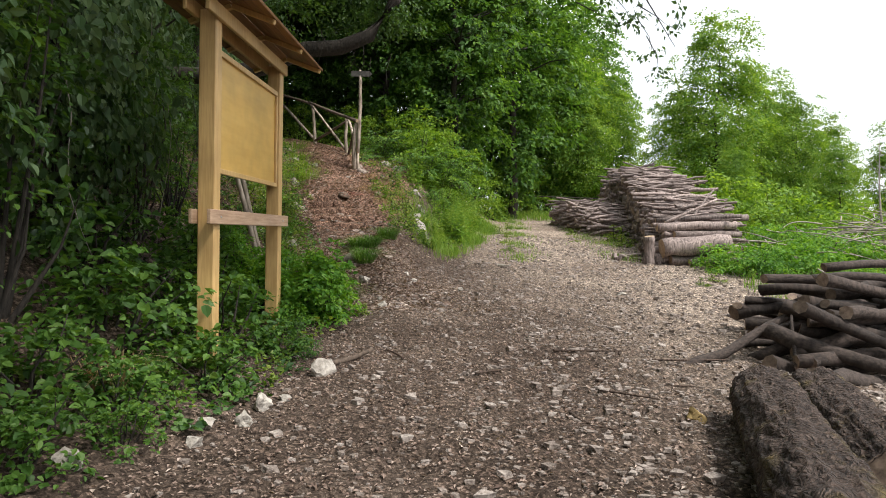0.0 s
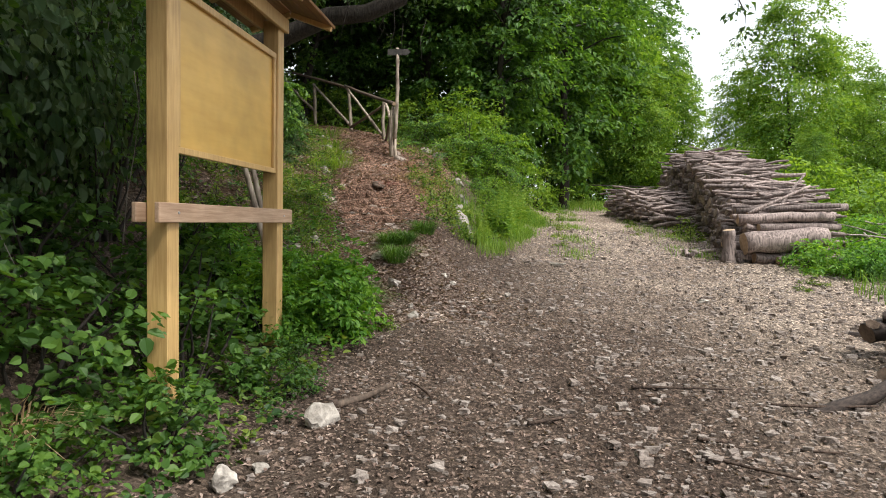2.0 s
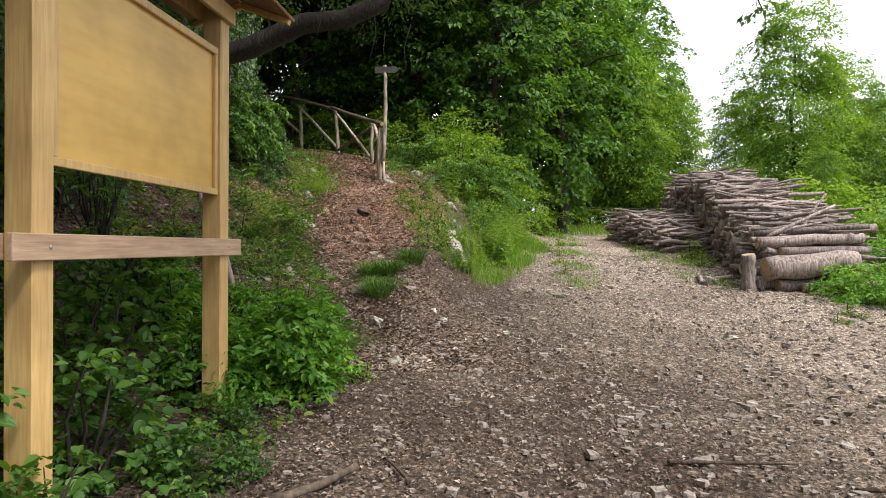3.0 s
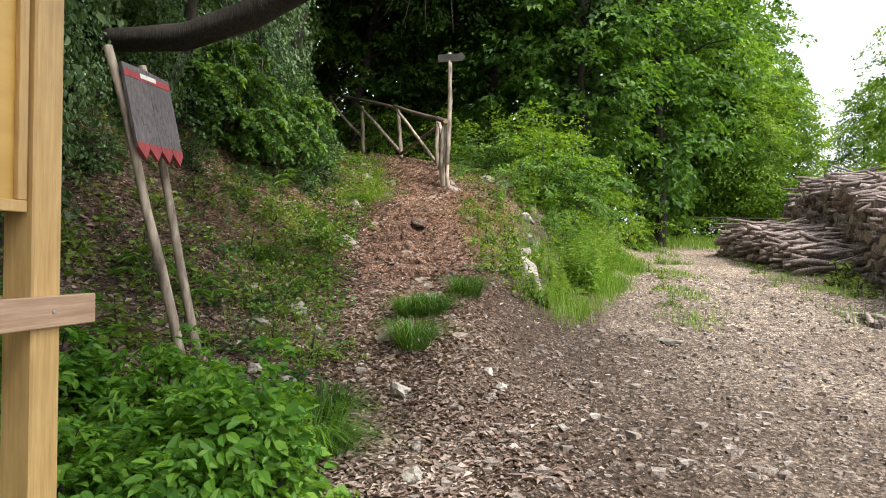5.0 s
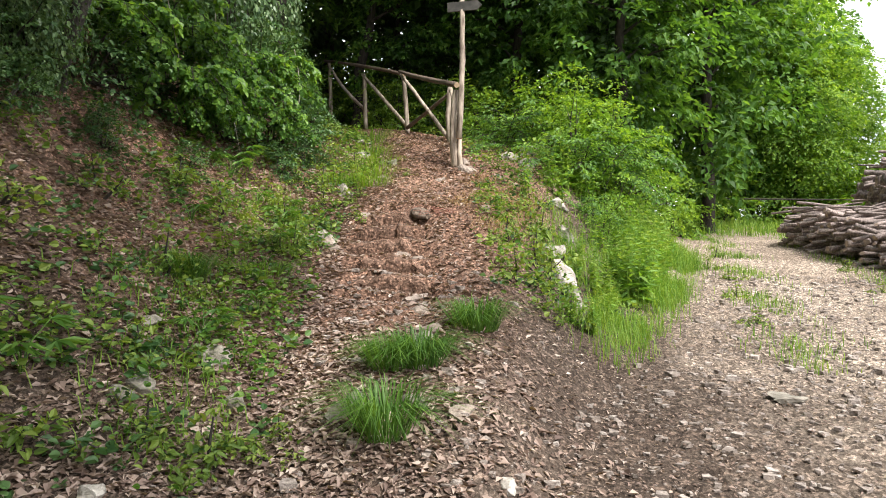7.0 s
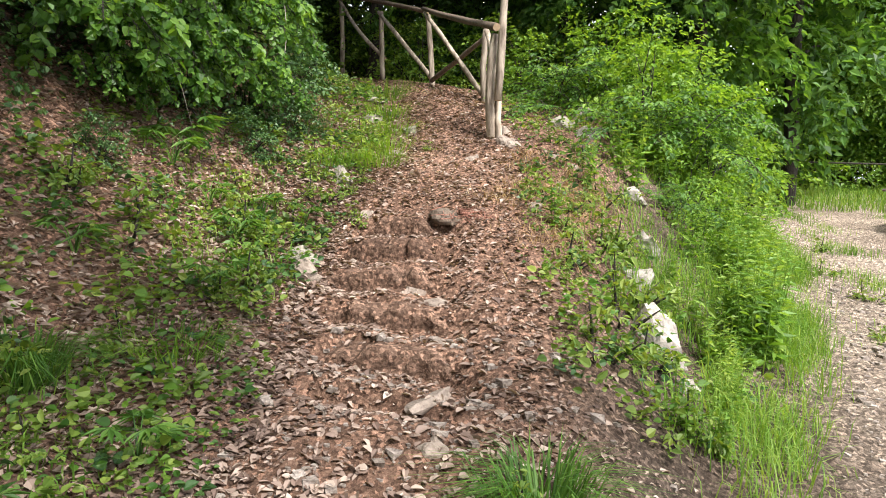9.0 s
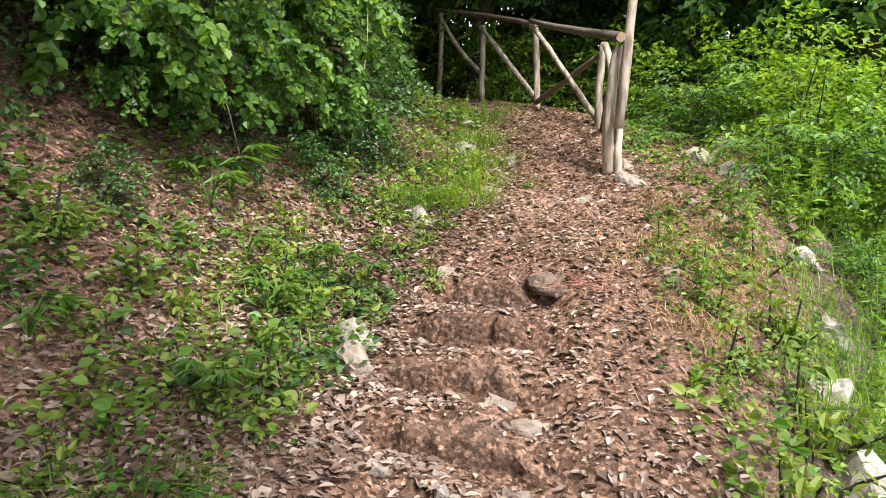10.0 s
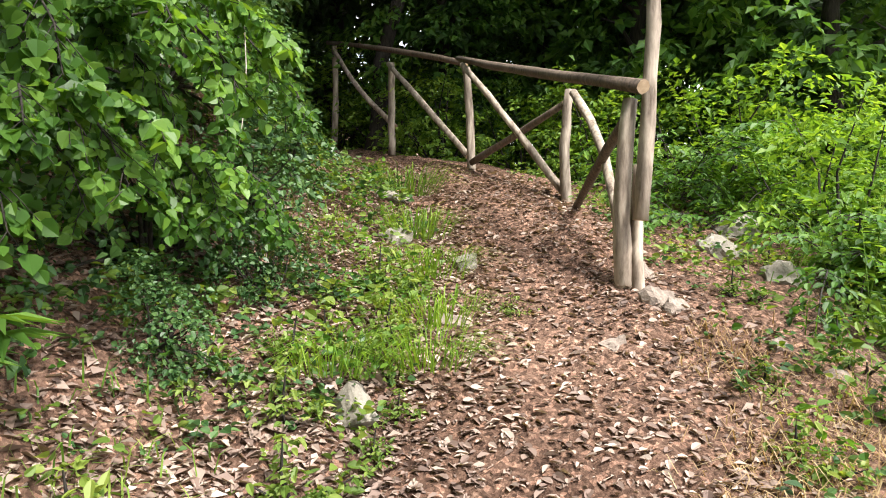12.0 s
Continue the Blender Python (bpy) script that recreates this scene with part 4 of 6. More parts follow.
def build_rocks():
    wl, gl = "angular white limestone lying on the verge", "grey weathered stone half sunk in leaf litter"
    for k, (x, y, s) in enumerate([(-0.85, 4.58, (0.24, 0.2, 0.2)), (-1.1, 3.73, (0.16, 0.15, 0.14)), (-1.1, 3.4, (0.17, 0.15, 0.12)), (-1.28, 3.25, (0.15, 0.2, 0.12)), (-1.25, 3, (0.14, 0.13, 0.1)), (-1, 3.95, (0.1, 0.12, 0.08)),
                                  (-0.75, 7.48, (0.16, 0.13, 0.11)), (-1.16, 8.52, (0.2, 0.16, 0.15)), (-0.61, 9.15, (0.14, 0.12, 0.09)), (-0.49, 9, (0.12, 0.1, 0.07)), (-1.6, 2.4, (0.2, 0.16, 0.14)), (-0.84, 7.87, (0.1, 0.1, 0.07)),
                                  (0.23, 8.6, (0.12, 0.09, 0.07)), (-0.26, 8.07, (0.11, 0.1, 0.06)), (2.6, 8.8, (0.22, 0.15, 0.07)), (-2.27, 8.39, (0.16, 0.12, 0.1)), (-1.97, 8.34, (0.16, 0.13, 0.12))]):
        build_rock("stone", x, y, s, k + 1, wl)
    build_rock("stone", 0.99, 11.05, (0.26, 0.2, 0.1), 31, "flat grey-brown stone slab on the track", MOSSY)
    build_rock("stone", 1.87, 3.79, (0.18, 0.15, 0.13), 32, "ochre lichen-stained stone on the gravel", OCHRE)
    for k, (x, y, s) in enumerate([(-2.53, 9.65, (0.26, 0.22, 0.22)), (-2.66, 9.15, (0.24, 0.18, 0.16)), (-2.2, 9.33, (0.2, 0.16, 0.14)), (-1.52, 9.48, (0.4, 0.32, 0.24)), (-1.18, 9.52, (0.26, 0.2, 0.12)), (-3.73, 14.18, (0.34, 0.26, 0.3)), (-3.27, 12.59, (0.34, 0.26, 0.2)), (-3.69, 15.91, (0.3, 0.25, 0.2)),
                                  (-4.29, 16.15, (0.5, 0.3, 0.22)), (-2.68, 9.01, (0.2, 0.16, 0.12)), (-3.05, 9.67, (0.18, 0.15, 0.14)), (-1.38, 10.29, (0.3, 0.22, 0.15)), (-4.73, 17.03, (0.6, 0.3, 0.2)), (-1.78, 17.42, (0.5, 0.4, 0.4)), (-1.92, 16.74, (0.5, 0.35, 0.35)), (-1.64, 16.36, (0.4, 0.3, 0.3))]):
        build_rock("rock", x, y, s, k + 41, gl, MOSSY, 0.5, "weathered rocks")
    for k, (x, y, s) in enumerate([(-1.79, 11.43, (0.2, 0.5, 0.16)), (-1.92, 11.93, (0.16, 0.22, 0.12)), (-2.15, 12.34, (0.3, 0.22, 0.12)), (-2.5, 13.04, (0.2, 0.18, 0.2)), (-1.62, 10.98, (0.12, 0.16, 0.08)), (-2.4, 15.6, (0.26, 0.2, 0.26)), (-2.29, 15.55, (0.2, 0.18, 0.24)),
                                  (-2.49, 15.91, (0.2, 0.2, 0.3)), (-1.8, 14.04, (0.18, 0.14, 0.16)), (-1.81, 15.29, (0.2, 0.15, 0.15)), (-1.6, 15.1, (0.2, 0.15, 0.14))]):
        build_rock("stone", x, y, s, k + 61, "pale stone set in the footpath", FOOTSTONE, 0.66, "stones of the footpath")
    for k, (x, y, s) in enumerate([(-3.12, 12.42, (0.42, 0.3, 0.26)), (-2.48, 13.02, (0.2, 0.2, 0.24)), (-2.3, 12.5, (0.34, 0.24, 0.2)), (-3.0, 12.99, (0.4, 0.18, 0.16)), (-1.6, 10.91, (0.2, 0.2, 0.14)), (-1.4, 10.5, (0.34, 0.24, 0.14)), (-1.42, 10.2, (0.34, 0.28, 0.14)), (-3.21, 13.62, (0.26, 0.2, 0.14)), (-3.6, 15.15, (0.3, 0.2, 0.16)), (-2.62, 15.06, (0.22, 0.18, 0.2)), (-0.94, 9.5, (0.3, 0.2, 0.1))]):
        build_rock("stone", x, y, s, k + 141, "rough brownish stone bedded in the trodden path", FOOTSTONE, 0.62, "stones of the footpath")
    for k, (x, y, s) in enumerate([(-0.68, 12.92, (0.46, 0.36, 0.48)), (-0.84, 13.68, (0.34, 0.3, 0.32)), (-0.82, 14.43, (0.32, 0.3, 0.3)), (-0.5, 12.55, (0.2, 0.2, 0.2)), (-0.98, 15.2, (0.35, 0.3, 0.25))]):
        build_rock("outcrop", x, y, s, k + 81, "white limestone outcrop showing through the grassy bank", OUTCROP, 0.46, "outcrops of the bank")


build_rocks()


def build_steps():
    """Worn earth steps across the path: a ragged steep front, a trodden top that runs back into the slope."""
    for k, (x, y, w) in enumerate([(-2.12, 11.66, 0.95), (-2.32, 12.1, 1.0), (-2.58, 12.53, 1.05), (-2.72, 12.98, 0.9), (-2.8, 13.42, 0.7)]):
        rnd = random.Random(40 + k)
        t = thing("earth_step", pose(x, y, hz(x, y)), "worn step of packed brown earth across the footpath", "step", "steps of the path")
        bm, rows, n = bmesh.new(), [], 30
        for q in range(n + 1):
            px = (q / n - 0.5) * w
            fade = min(1.0, 4 * min(q, n - q) / n)
            wob = 0.05 * noise.noise(Vector((px * 3, k * 5.0, 0))) + 0.03 * noise.noise(Vector((px * 11, k, 3))) + 0.06 * px
            top = hz(x + px, y + wob + 0.13) - hz(x, y) + 0.008 * fade + 0.015 * noise.noise(Vector((px * 9, 7, k)))
            low = hz(x + px, y + wob - 0.12) - hz(x, y) - 0.04
            top = low + 0.03 + (top - low - 0.03) * fade
            rows.append([bm.verts.new((px, wob + dy + rnd.uniform(-0.008, 0.008), z)) for dy, z in ((-0.05, low), (-0.035, low + 0.35 * (top - low)), (-0.03, low + 0.75 * (top - low)), (-0.005, top - 0.008), (0.05, top), (0.2, hz(x + px, y + wob + 0.2) - hz(x, y) - 0.03))])
        for a, b in zip(rows, rows[1:]):
            for c in range(5):
                bm.faces.new((a[c], b[c], b[c + 1], a[c + 1]))
        edge = part("tread_edge", bm, MAT_GROUND, t)
        edge.data.attributes.new("humus", "FLOAT", "POINT").data.foreach_set("value", [0.75] * len(edge.data.vertices))
    s = thing("stump", pose(-2.42, 13.5, hz(-2.42, 13.5)), "broken hollow reddish stump at the edge of the path", "stump")
    bm = bmesh.new()
    bmesh.ops.create_icosphere(bm, subdivisions=3, radius=0.115)
    for v in bm.verts:
        p = v.co * 9
        v.co = v.co * (1 + 0.35 * noise.noise(p) + 0.2 * noise.noise(p * 3))
        v.co = Vector((v.co.x * 1.25, v.co.y * 0.8, max(v.co.z * 0.75, -0.05) + 0.02 - 0.1 * max(0.0, 1 - (Vector((v.co.x - 0.06, v.co.y + 0.06)).length / 0.09)) * (v.co.z > 0)))
    part("stump_block", bm, FENCE_BARK, s)
    rnd = random.Random(12)
    for k in range(80):
        a, r = rnd.uniform(0, 6.28), rnd.uniform(0.05, 0.16)
        x, y = 0.2 + rnd.gauss(0, 0.13), rnd.gauss(0, 0.12)
        z = rnd.uniform(0.0, 0.1)
        pole_part("rootlet", s, (x, y, z), (x + r * math.cos(a), y + r * math.sin(a), max(0.0, z + rnd.uniform(-0.05, 0.06))), rnd.uniform(0.002, 0.0045), 0.0015, 330 + k, ROTTEN, 0.03, 5, False)


ROTTEN = wood_material("red_rotten_wood", (0.16, 0.06, 0.045), (0.42, 0.20, 0.15), 10, (4, 4, 2), 0.95, 0.02, 0.3)
build_steps()


# ---- plants ----
def branch_tree():
    t = thing("leaning_tree", Matrix.Identity(4), "old dark tree whose low limb reaches over the path", "tree")
    rnd = random.Random(2)
    g = hz(-4.6, 10.8)
    bm = bmesh.new()
    tube(bm, [(-5.35, 11.0, g - 0.3), (-5.2, 10.95, g + 0.4), (-5.02, 10.9, g + 0.9), (-4.7, 10.9, g + 1.6), (-4.6, 11.0, g + 3.0), (-4.7, 11.2, g + 5.5)], [0.11, 0.085, 0.075, 0.07, 0.065, 0.05], 12, True, 0.06, rnd)
    part("trunk", bm, BARK, t)
    bm = bmesh.new()
    tube(bm, [(-6.3, 10.4, 3.3), (-5.4, 9.9, 3.82), (-4.54, 9.6, 3.68), (-3.7, 9.5, 3.62), (-3.0, 9.5, 3.78), (-2.31, 9.5, 4.06), (-1.77, 9.5, 4.1), (-1.3, 9.5, 4.3), (-0.92, 9.55, 4.85), (-0.7, 9.6, 5.8)], [0.12, 0.13, 0.13, 0.13, 0.13, 0.125, 0.12, 0.115, 0.10, 0.07], 10, True, 0.1, rnd)
    part("limb", bm, BARK, t)
    rng = np.random.default_rng(6)
    n = 120
    c = np.stack([rng.uniform(-4.8, -0.6, n), rng.uniform(9.2, 10.3, n), rng.uniform(4.5, 6.4, n)], 1)
    o = rng.normal(0, 1, (n, 3))
    pos, al, nr = spray_leaves(rng, c, o, np.full(n, 0.4), 85, 0.07)
    L = 0.075 * rng.uniform(0.6, 1.3, len(pos))
    f = new("crown", leaves_mesh("crown", pos, al, nr, L, L * 0.6, G_DARK))
    f.parent = t
    bm = bmesh.new()
    for k in range(14):
        x, y = rnd.uniform(-3.4, -0.9), rnd.uniform(9.2, 9.9)
        z = rnd.uniform(4.0, 4.4)
        ln = rnd.uniform(0.25, 0.7)
        tube(bm, [(x, y, z), (x + rnd.uniform(-0.1, 0.1), y, z - ln * 0.5), (x + rnd.uniform(-0.15, 0.15), y, z - ln)], [0.007, 0.005, 0.002], 4, False)
    tagged(part("twig_fringe", bm, BARK, t), kind="stuff")


branch_tree()


def woods():
    wall = "dense dark green broadleaf tree beside the forest road"
    a = build_tree("tree", (-0.15, 20.81, hz(-0.15, 20.81)), 11, 2.6, 0.3, 420, 33, 0.18, G_WOOD, 11, 0.15, wall, group="roadside trees", spread=0.5)
    b = build_tree("tree", (-1, 23.5, hz(-1, 23.5)), 13, 3.2, 0.4, 410, 31, 0.25, G_DARK, 12, 0.2, wall, group="roadside trees", spread=0.62)
    # the copies at (-7, 8) and (-7.4, 3) are hidden, kept to shade the left
    for src, x, y, s, rz in [(a, 2.1, 25, 1.25, 60), (a, 3.2, 30, 1.15, 200), (a, -2.6, 21.5, 0.95, 140), (a, 6.0, 36, 1.25, 20), (a, 9.0, 42, 1.1, 250), (b, -5.2, 23, 1.0, 100), (a, -8.0, 18.5, 1.0, 30),
                             (b, -8.2, 12.5, 0.95, 310), (a, -7.0, 8.0, 0.9, 90), (b, -7.4, 3.0, 0.9, 170), (a, -6.5, -2.5, 0.95, 200), (b, -3.5, -7, 0.9, 40), (a, -5.6, 21.6, 0.8, 15), (a, -4.2, 23.2, 0.9, 75), (b, -8.6, 23.5, 0.9, 215), (b, -3.4, 27.5, 1.0, 45), (b, -7.0, 27.0, 1.05, 160), (b, -11.2, 25.5, 1.0, 280), (b, 0.6, 28.5, 1.05, 330), (b, -11.5, 20.5, 1.0, 10)]:
        copy_thing(src, pose(x, y, hz(x, y) - 0.1, 0, 0, rz) @ Matrix.Scale(s, 4))
    o = build_tree("tree", (-3.6, 3.4, hz(-3.6, 3.4)), 9.0, 3.4, 3.6, 290, 44, 0.14, G_DARK, 31, 0.16, "dark leafy tree with a broad arching crown that casts shade", group="overhanging trees", shift=(2.6, 1.0), lean=(1.2, 0.4))
    copy_thing(o, pose(-4.6, -1.5, hz(-4.6, -1.5) - 0.2, 0, 0, -10))
    # unseen tree at the right, added only to shade the start of the road
    copy_thing(o, pose(6.8, -3.0, hz(6.8, -3.0) - 0.2, 0, 0, 190) @ Matrix.Scale(0.8, 4))
    # crowns added above the fence to darken it and the wood behind
    copy_thing(o, pose(-8.3, 19.0, hz(-8.3, 19.0) - 0.3, 0, 0, 5))
    copy_thing(o, pose(-6.7, 17.2, hz(-6.7, 17.2) - 0.3, 0, 0, 5) @ Matrix.Scale(0.95, 4))
    # added so that its crown shades the shrubs above the path
    copy_thing(o, pose(-6.5, 9.7, hz(-6.5, 9.7) - 0.3, 0, 0, -5) @ Matrix.Scale(0.75, 4))
    # one more crown added for shade behind the fence
    copy_thing(o, pose(-6.6, 20.9, hz(-6.6, 20.9) - 0.3, 0, 0, -20) @ Matrix.Scale(0.95, 4))
    c = build_tree("tree", (10.8, 27, hz(10.8, 27)), 9.0, 2.1, 0.3, 430, 58, 0.13, G_BRIGHT, 21, 0.1, "young bright green tree in the open behind the log pile", group="young trees", spread=0.55)
    for x, y, s, rz in [(5.4, 29.6, 0.85, 40), (4.2, 30.4, 1.0, 190), (14.6, 28, 0.72, 80), (8.2, 35, 0.85, 150), (18, 32, 0.7, 200), (13.2, 22, 0.42, 20), (12.5, 38, 0.9, 270), (9.6, 22, 0.35, 90), (20, 26, 0.6, 33), (16, 42, 0.9, 120), (15.5, 33, 0.95, 15), (19, 40, 0.95, 310), (23, 34, 0.8, 140)]:
        copy_thing(c, pose(x, y, hz(x, y) - 0.1, 0, 0, rz) @ Matrix.Scale(s, 4))
    # the branch of leaves that hangs in from above over the road
    h = thing("overhanging_branch", pose(2.6, 9.6, 0), "thin leafy branches hanging from the canopy above the road", "branch")
    rng = np.random.default_rng(8)
    n = 64
    s = rng.uniform(0, 1, n)
    cc = np.stack([-2.0 + 2.9 * s + rng.normal(0, 0.2, n), rng.normal(0, 0.45, n), 6.3 - 2.2 * s ** 1.5 + rng.normal(0, 0.3, n)], 1)
    pos, al, nr = spray_leaves(rng, cc, np.tile([0.3, 0, -0.6], (n, 1)), np.full(n, 0.22), 26, 0.08)
    L = 0.09 * rng.uniform(0.6, 1.3, len(pos))
    f = new("foliage", leaves_mesh("foliage", pos, al, nr, L, L * 0.6, G_DARK))
    f.parent = h
    bm = bmesh.new()
    tube(bm, [(-4.8, -2.5, 6.6), (-2.5, -1.0, 6.5), (-1.0, 0, 6.2), (0.2, 0, 5.3), (0.9, 0, 4.2)], [0.07, 0.05, 0.03, 0.015, 0.005], 6, False)
    for i in range(0, n, 2):
        e = Vector(cc[i])
        tube(bm, [(e.x - 0.35, 0, e.z + 0.45), (e.x - 0.1, e.y * 0.5, e.z + 0.2), e], [0.012, 0.007, 0.003], 4, False)
    part("twig", bm, BARK, h)


woods()


def thickets():
    ivy = "dark climbing ivy and creeper hanging over the bank"
    i1 = build_bush("creeper_thicket", (-3.1, 2.6, hz(-3.1, 2.6)), (0.8, 1.3, 2.0), 210, 40, 0.09, G_CREEPER, 41, ivy, True, 0.3, "climbing plant", "creeper thickets", 22, 1.9, 0.7, True)
    for x, y, s, rz, dz in [(-3.3, 5, 1.05, 40, 0), (-4.2, 7.6, 0.95, 190, 0.2), (-3, 0.6, 1.0, 100, 0), (-4.3, 3.6, 1.3, 80, 1.2), (-4.2, 6.4, 1.3, 250, 1.3), (-5.3, 9.4, 1.1, 20, 0.3), (-4.5, 0.5, 1.3, 290, 1.0), (-6.0, 13.0, 1.0, 130, 0.4), (-6.0, 15.0, 0.95, 210, 0.1), (-6.9, 17.4, 1.0, 30, 0.2), (-5.77, 10.93, 1.3, 0, 1.0), (-5.0, 10.5, 0.5, 77, 0), (-4.9, 9.3, 0.5, 177, 0), (-4.7, 8.3, 0.5, 277, 0)]:
        copy_thing(i1, pose(x, y, hz(x, y) - 0.15 + dz, 0, 0, rz) @ Matrix.Scale(s, 4))
    i2 = build_bush("bramble_curtain", (-2.75, 3.3, hz(-2.75, 3.3)), (0.45, 0.9, 1.7), 120, 22, 0.075, G_MID, 42, "lighter green brambles climbing through the dark creeper", False, 0.2, "climbing plant", "bramble curtains", 18, 1.5, 0.65, True)
    for x, y, s, rz, dz in [(-2.8, 1.6, 0.9, 170, 0.1), (-3.0, 5.6, 0.8, 20, 0.2), (-3.2, 6.9, 0.6, 200, 0.3)]:
        copy_thing(i2, pose(x, y, hz(x, y) + dz, 0, 0, rz) @ Matrix.Scale(s, 4))
    # hanging vines: pale bare stems looped down over the thicket
    rnd = random.Random(77)
    for k in range(13):
        y = rnd.uniform(0.8, 6.4) if k < 9 else rnd.uniform(9.8, 15.5)
        x = -2.35 - rnd.uniform(0, 0.5) if k < 9 else -4.6 - rnd.uniform(0, 0.4)
        top = hz(x, y) + rnd.uniform(1.4, 3.0)
        ln = rnd.uniform(0.7, 1.8)
        v = thing("hanging_vine", pose(x, y, top), "thin pale bare vine stem hanging from the thicket", "vine", "hanging vines")
        bm = bmesh.new()
        dx, dy = rnd.uniform(-0.1, 0.25), rnd.uniform(-0.5, 0.5)
        tube(bm, [(dx * q + 0.05 * math.sin(5 * q + k), dy * q * q + 0.03 * math.sin(9 * q), -ln * q) for q in (0, 0.2, 0.4, 0.6, 0.8, 1)], [0.004, 0.004, 0.0035, 0.003, 0.003, 0.002], 5, False)
        part("stem", bm, GREY_TWIG, v)
    # the ivy bank above the path and the round-leaved shrub that overhangs it
    iv = build_bush("ivy_mound", (-5.4, 12.3, hz(-5.4, 12.3) + 0.05), (0.5, 0.8, 0.7), 130, 22, 0.055, G_IVY, 43, "dark ivy and weeds covering the bank above the path", False, 0.16, "ivy", "ivy mounds", 20, 0.1, 0.8, True)
    for x, y, s, rz, dz in [(-5.15, 13.5, 0.95, 30, 0.05), (-4.95, 14.3, 0.9, 160, 0.05), (-5.0, 15.2, 0.8, 60, 0.0), (-5.3, 16.1, 0.9, 200, 0), (-5.3, 11.3, 0.95, 100, 0.05), (-5.2, 10.4, 1.0, 250, 0.05), (-5.1, 9.5, 0.9, 20, 0.0), (-4.75, 8.7, 0.8, 130, 0),
                            (-5.8, 12.9, 1.2, 220, 0.5), (-5.7, 14.0, 1.2, 310, 0.5), (-5.9, 11.6, 1.2, 80, 0.6), (-5.9, 10.3, 1.2, 10, 0.6), (-5.7, 15.1, 1.1, 120, 0.4), (-6.1, 16.6, 1.2, 180, 0.3), (-5.7, 9.0, 1.1, 290, 0.5),
                            (-4.7, 11.0, 0.5, 44, 0), (-4.75, 10.0, 0.55, 144, 0), (-4.6, 13.9, 0.5, 244, 0), (-4.5, 14.7, 0.5, 344, 0), (-4.6, 12.0, 0.4, 94, 0), (-4.4, 9.2, 0.5, 194, 0)]:
        copy_thing(iv, pose(x, y, hz(x, y) + dz, 0, 0, rz) @ Matrix.Scale(s, 4))
    g1 = build_arching_shrub("leafy_shrub", (-5.05, 12.75, hz(-5.05, 12.75) + 0.75), 12, 0.8, 0.07, G_VINE, 45, "shrub with round bright green leaves hanging over the slope", (1.0, -0.5), 0.7, "shrubs above the path", sag=1.9, fan=1.3, facing=True, ratio=0.85)
    for x, y, s, rz, dz in [(-4.95, 13.6, 0.85, 10, 0.75), (-4.8, 14.4, 0.7, -15, 0.6), (-5.2, 11.7, 0.9, 15, 0.9), (-5.15, 13.1, 1.0, -10, 1.2), (-5.1, 14.1, 1.0, 25, 1.1), (-5.3, 12.2, 1.0, 30, 1.3), (-4.95, 12.5, 0.6, 50, 0.45), (-5.4, 15.4, 0.9, 0, 0.8), (-5.5, 10.8, 0.9, 20, 0.9)]:
        copy_thing(g1, pose(x, y, hz(x, y) + dz, 0, 0, rz) @ Matrix.Scale(s, 4))
    v1 = build_arching_shrub("bank_shrub", (-1.0, 16.9, hz(-1.0, 16.9)), 20, 1.1, 0.07, G_WOOD, 46, "mid-green shrub arching out over the grassy bank", (0.8, -0.9), 1.5, "arching bank shrubs", sag=1.2, fan=2.4, broad=True, ratio=0.6)
    for x, y, s, rz in [(-0.5, 17.6, 1.0, 60), (-1.75, 17.5, 0.9, 140), (-0.6, 15.9, 0.5, 220), (-2.2, 18.4, 1.0, 300), (-0.9, 18.6, 1.2, 100)]:
        copy_thing(v1, pose(x, y, hz(x, y), 0, 0, rz) @ Matrix.Scale(s, 4))
    # shrubs on the bank right of the path
    b1 = build_bush("bramble_bush", (-0.94, 17.55, hz(-0.94, 17.55)), (0.95, 1.1, 1.3), 160, 28, 0.092, G_BRIGHT, 47, "light green bramble bush on the bank beside the fence", False, 0.26, "shrub", "bank shrubs", 24, 0.25)
    for x, y, s, rz in [(-0.45, 16.5, 0.6, 70), (-0.3, 18.6, 1.05, 160), (-1.8, 18.9, 1.05, 220), (-0.6, 19.4, 1.2, 20), (0.1, 21.0, 1.2, 310), (-2.85, 19.9, 1.0, 100), (0.9, 23.5, 1.2, 40), (-4.0, 20.5, 0.9, 260), (-0.35, 15.4, 0.4, 10), (1.5, 26.5, 1.1, 0), (-5.3, 20.6, 1.0, 15), (-6.4, 21.4, 1.1, 115), (-7.6, 21.9, 1.1, 300), (-8.8, 22.4, 1.2, 60)]:
        copy_thing(b1, pose(x, y, hz(x, y) - 0.05, 0, 0, rz) @ Matrix.Scale(s, 4))
    d1 = build_bush("understorey_bush", (-4.6, 22.0, hz(-4.6, 22.0)), (1.5, 1.2, 2.0), 190, 26, 0.15, G_DARK, 49, "dark green understorey bush behind the fence", False, 0.4, "shrub", "understorey bushes", 12)
    for x, y, s, rz in [(-6.6, 23.2, 1.0, 60), (-3.0, 22.4, 1.0, 120), (-8.8, 24.0, 1.1, 200), (-10.6, 22.4, 1.1, 20), (-1.6, 21.6, 1.0, 260), (-9.2, 19.8, 1.0, 310)]:
        copy_thing(d1, pose(x, y, hz(x, y) - 0.1, 0, 0, rz) @ Matrix.Scale(s, 4))
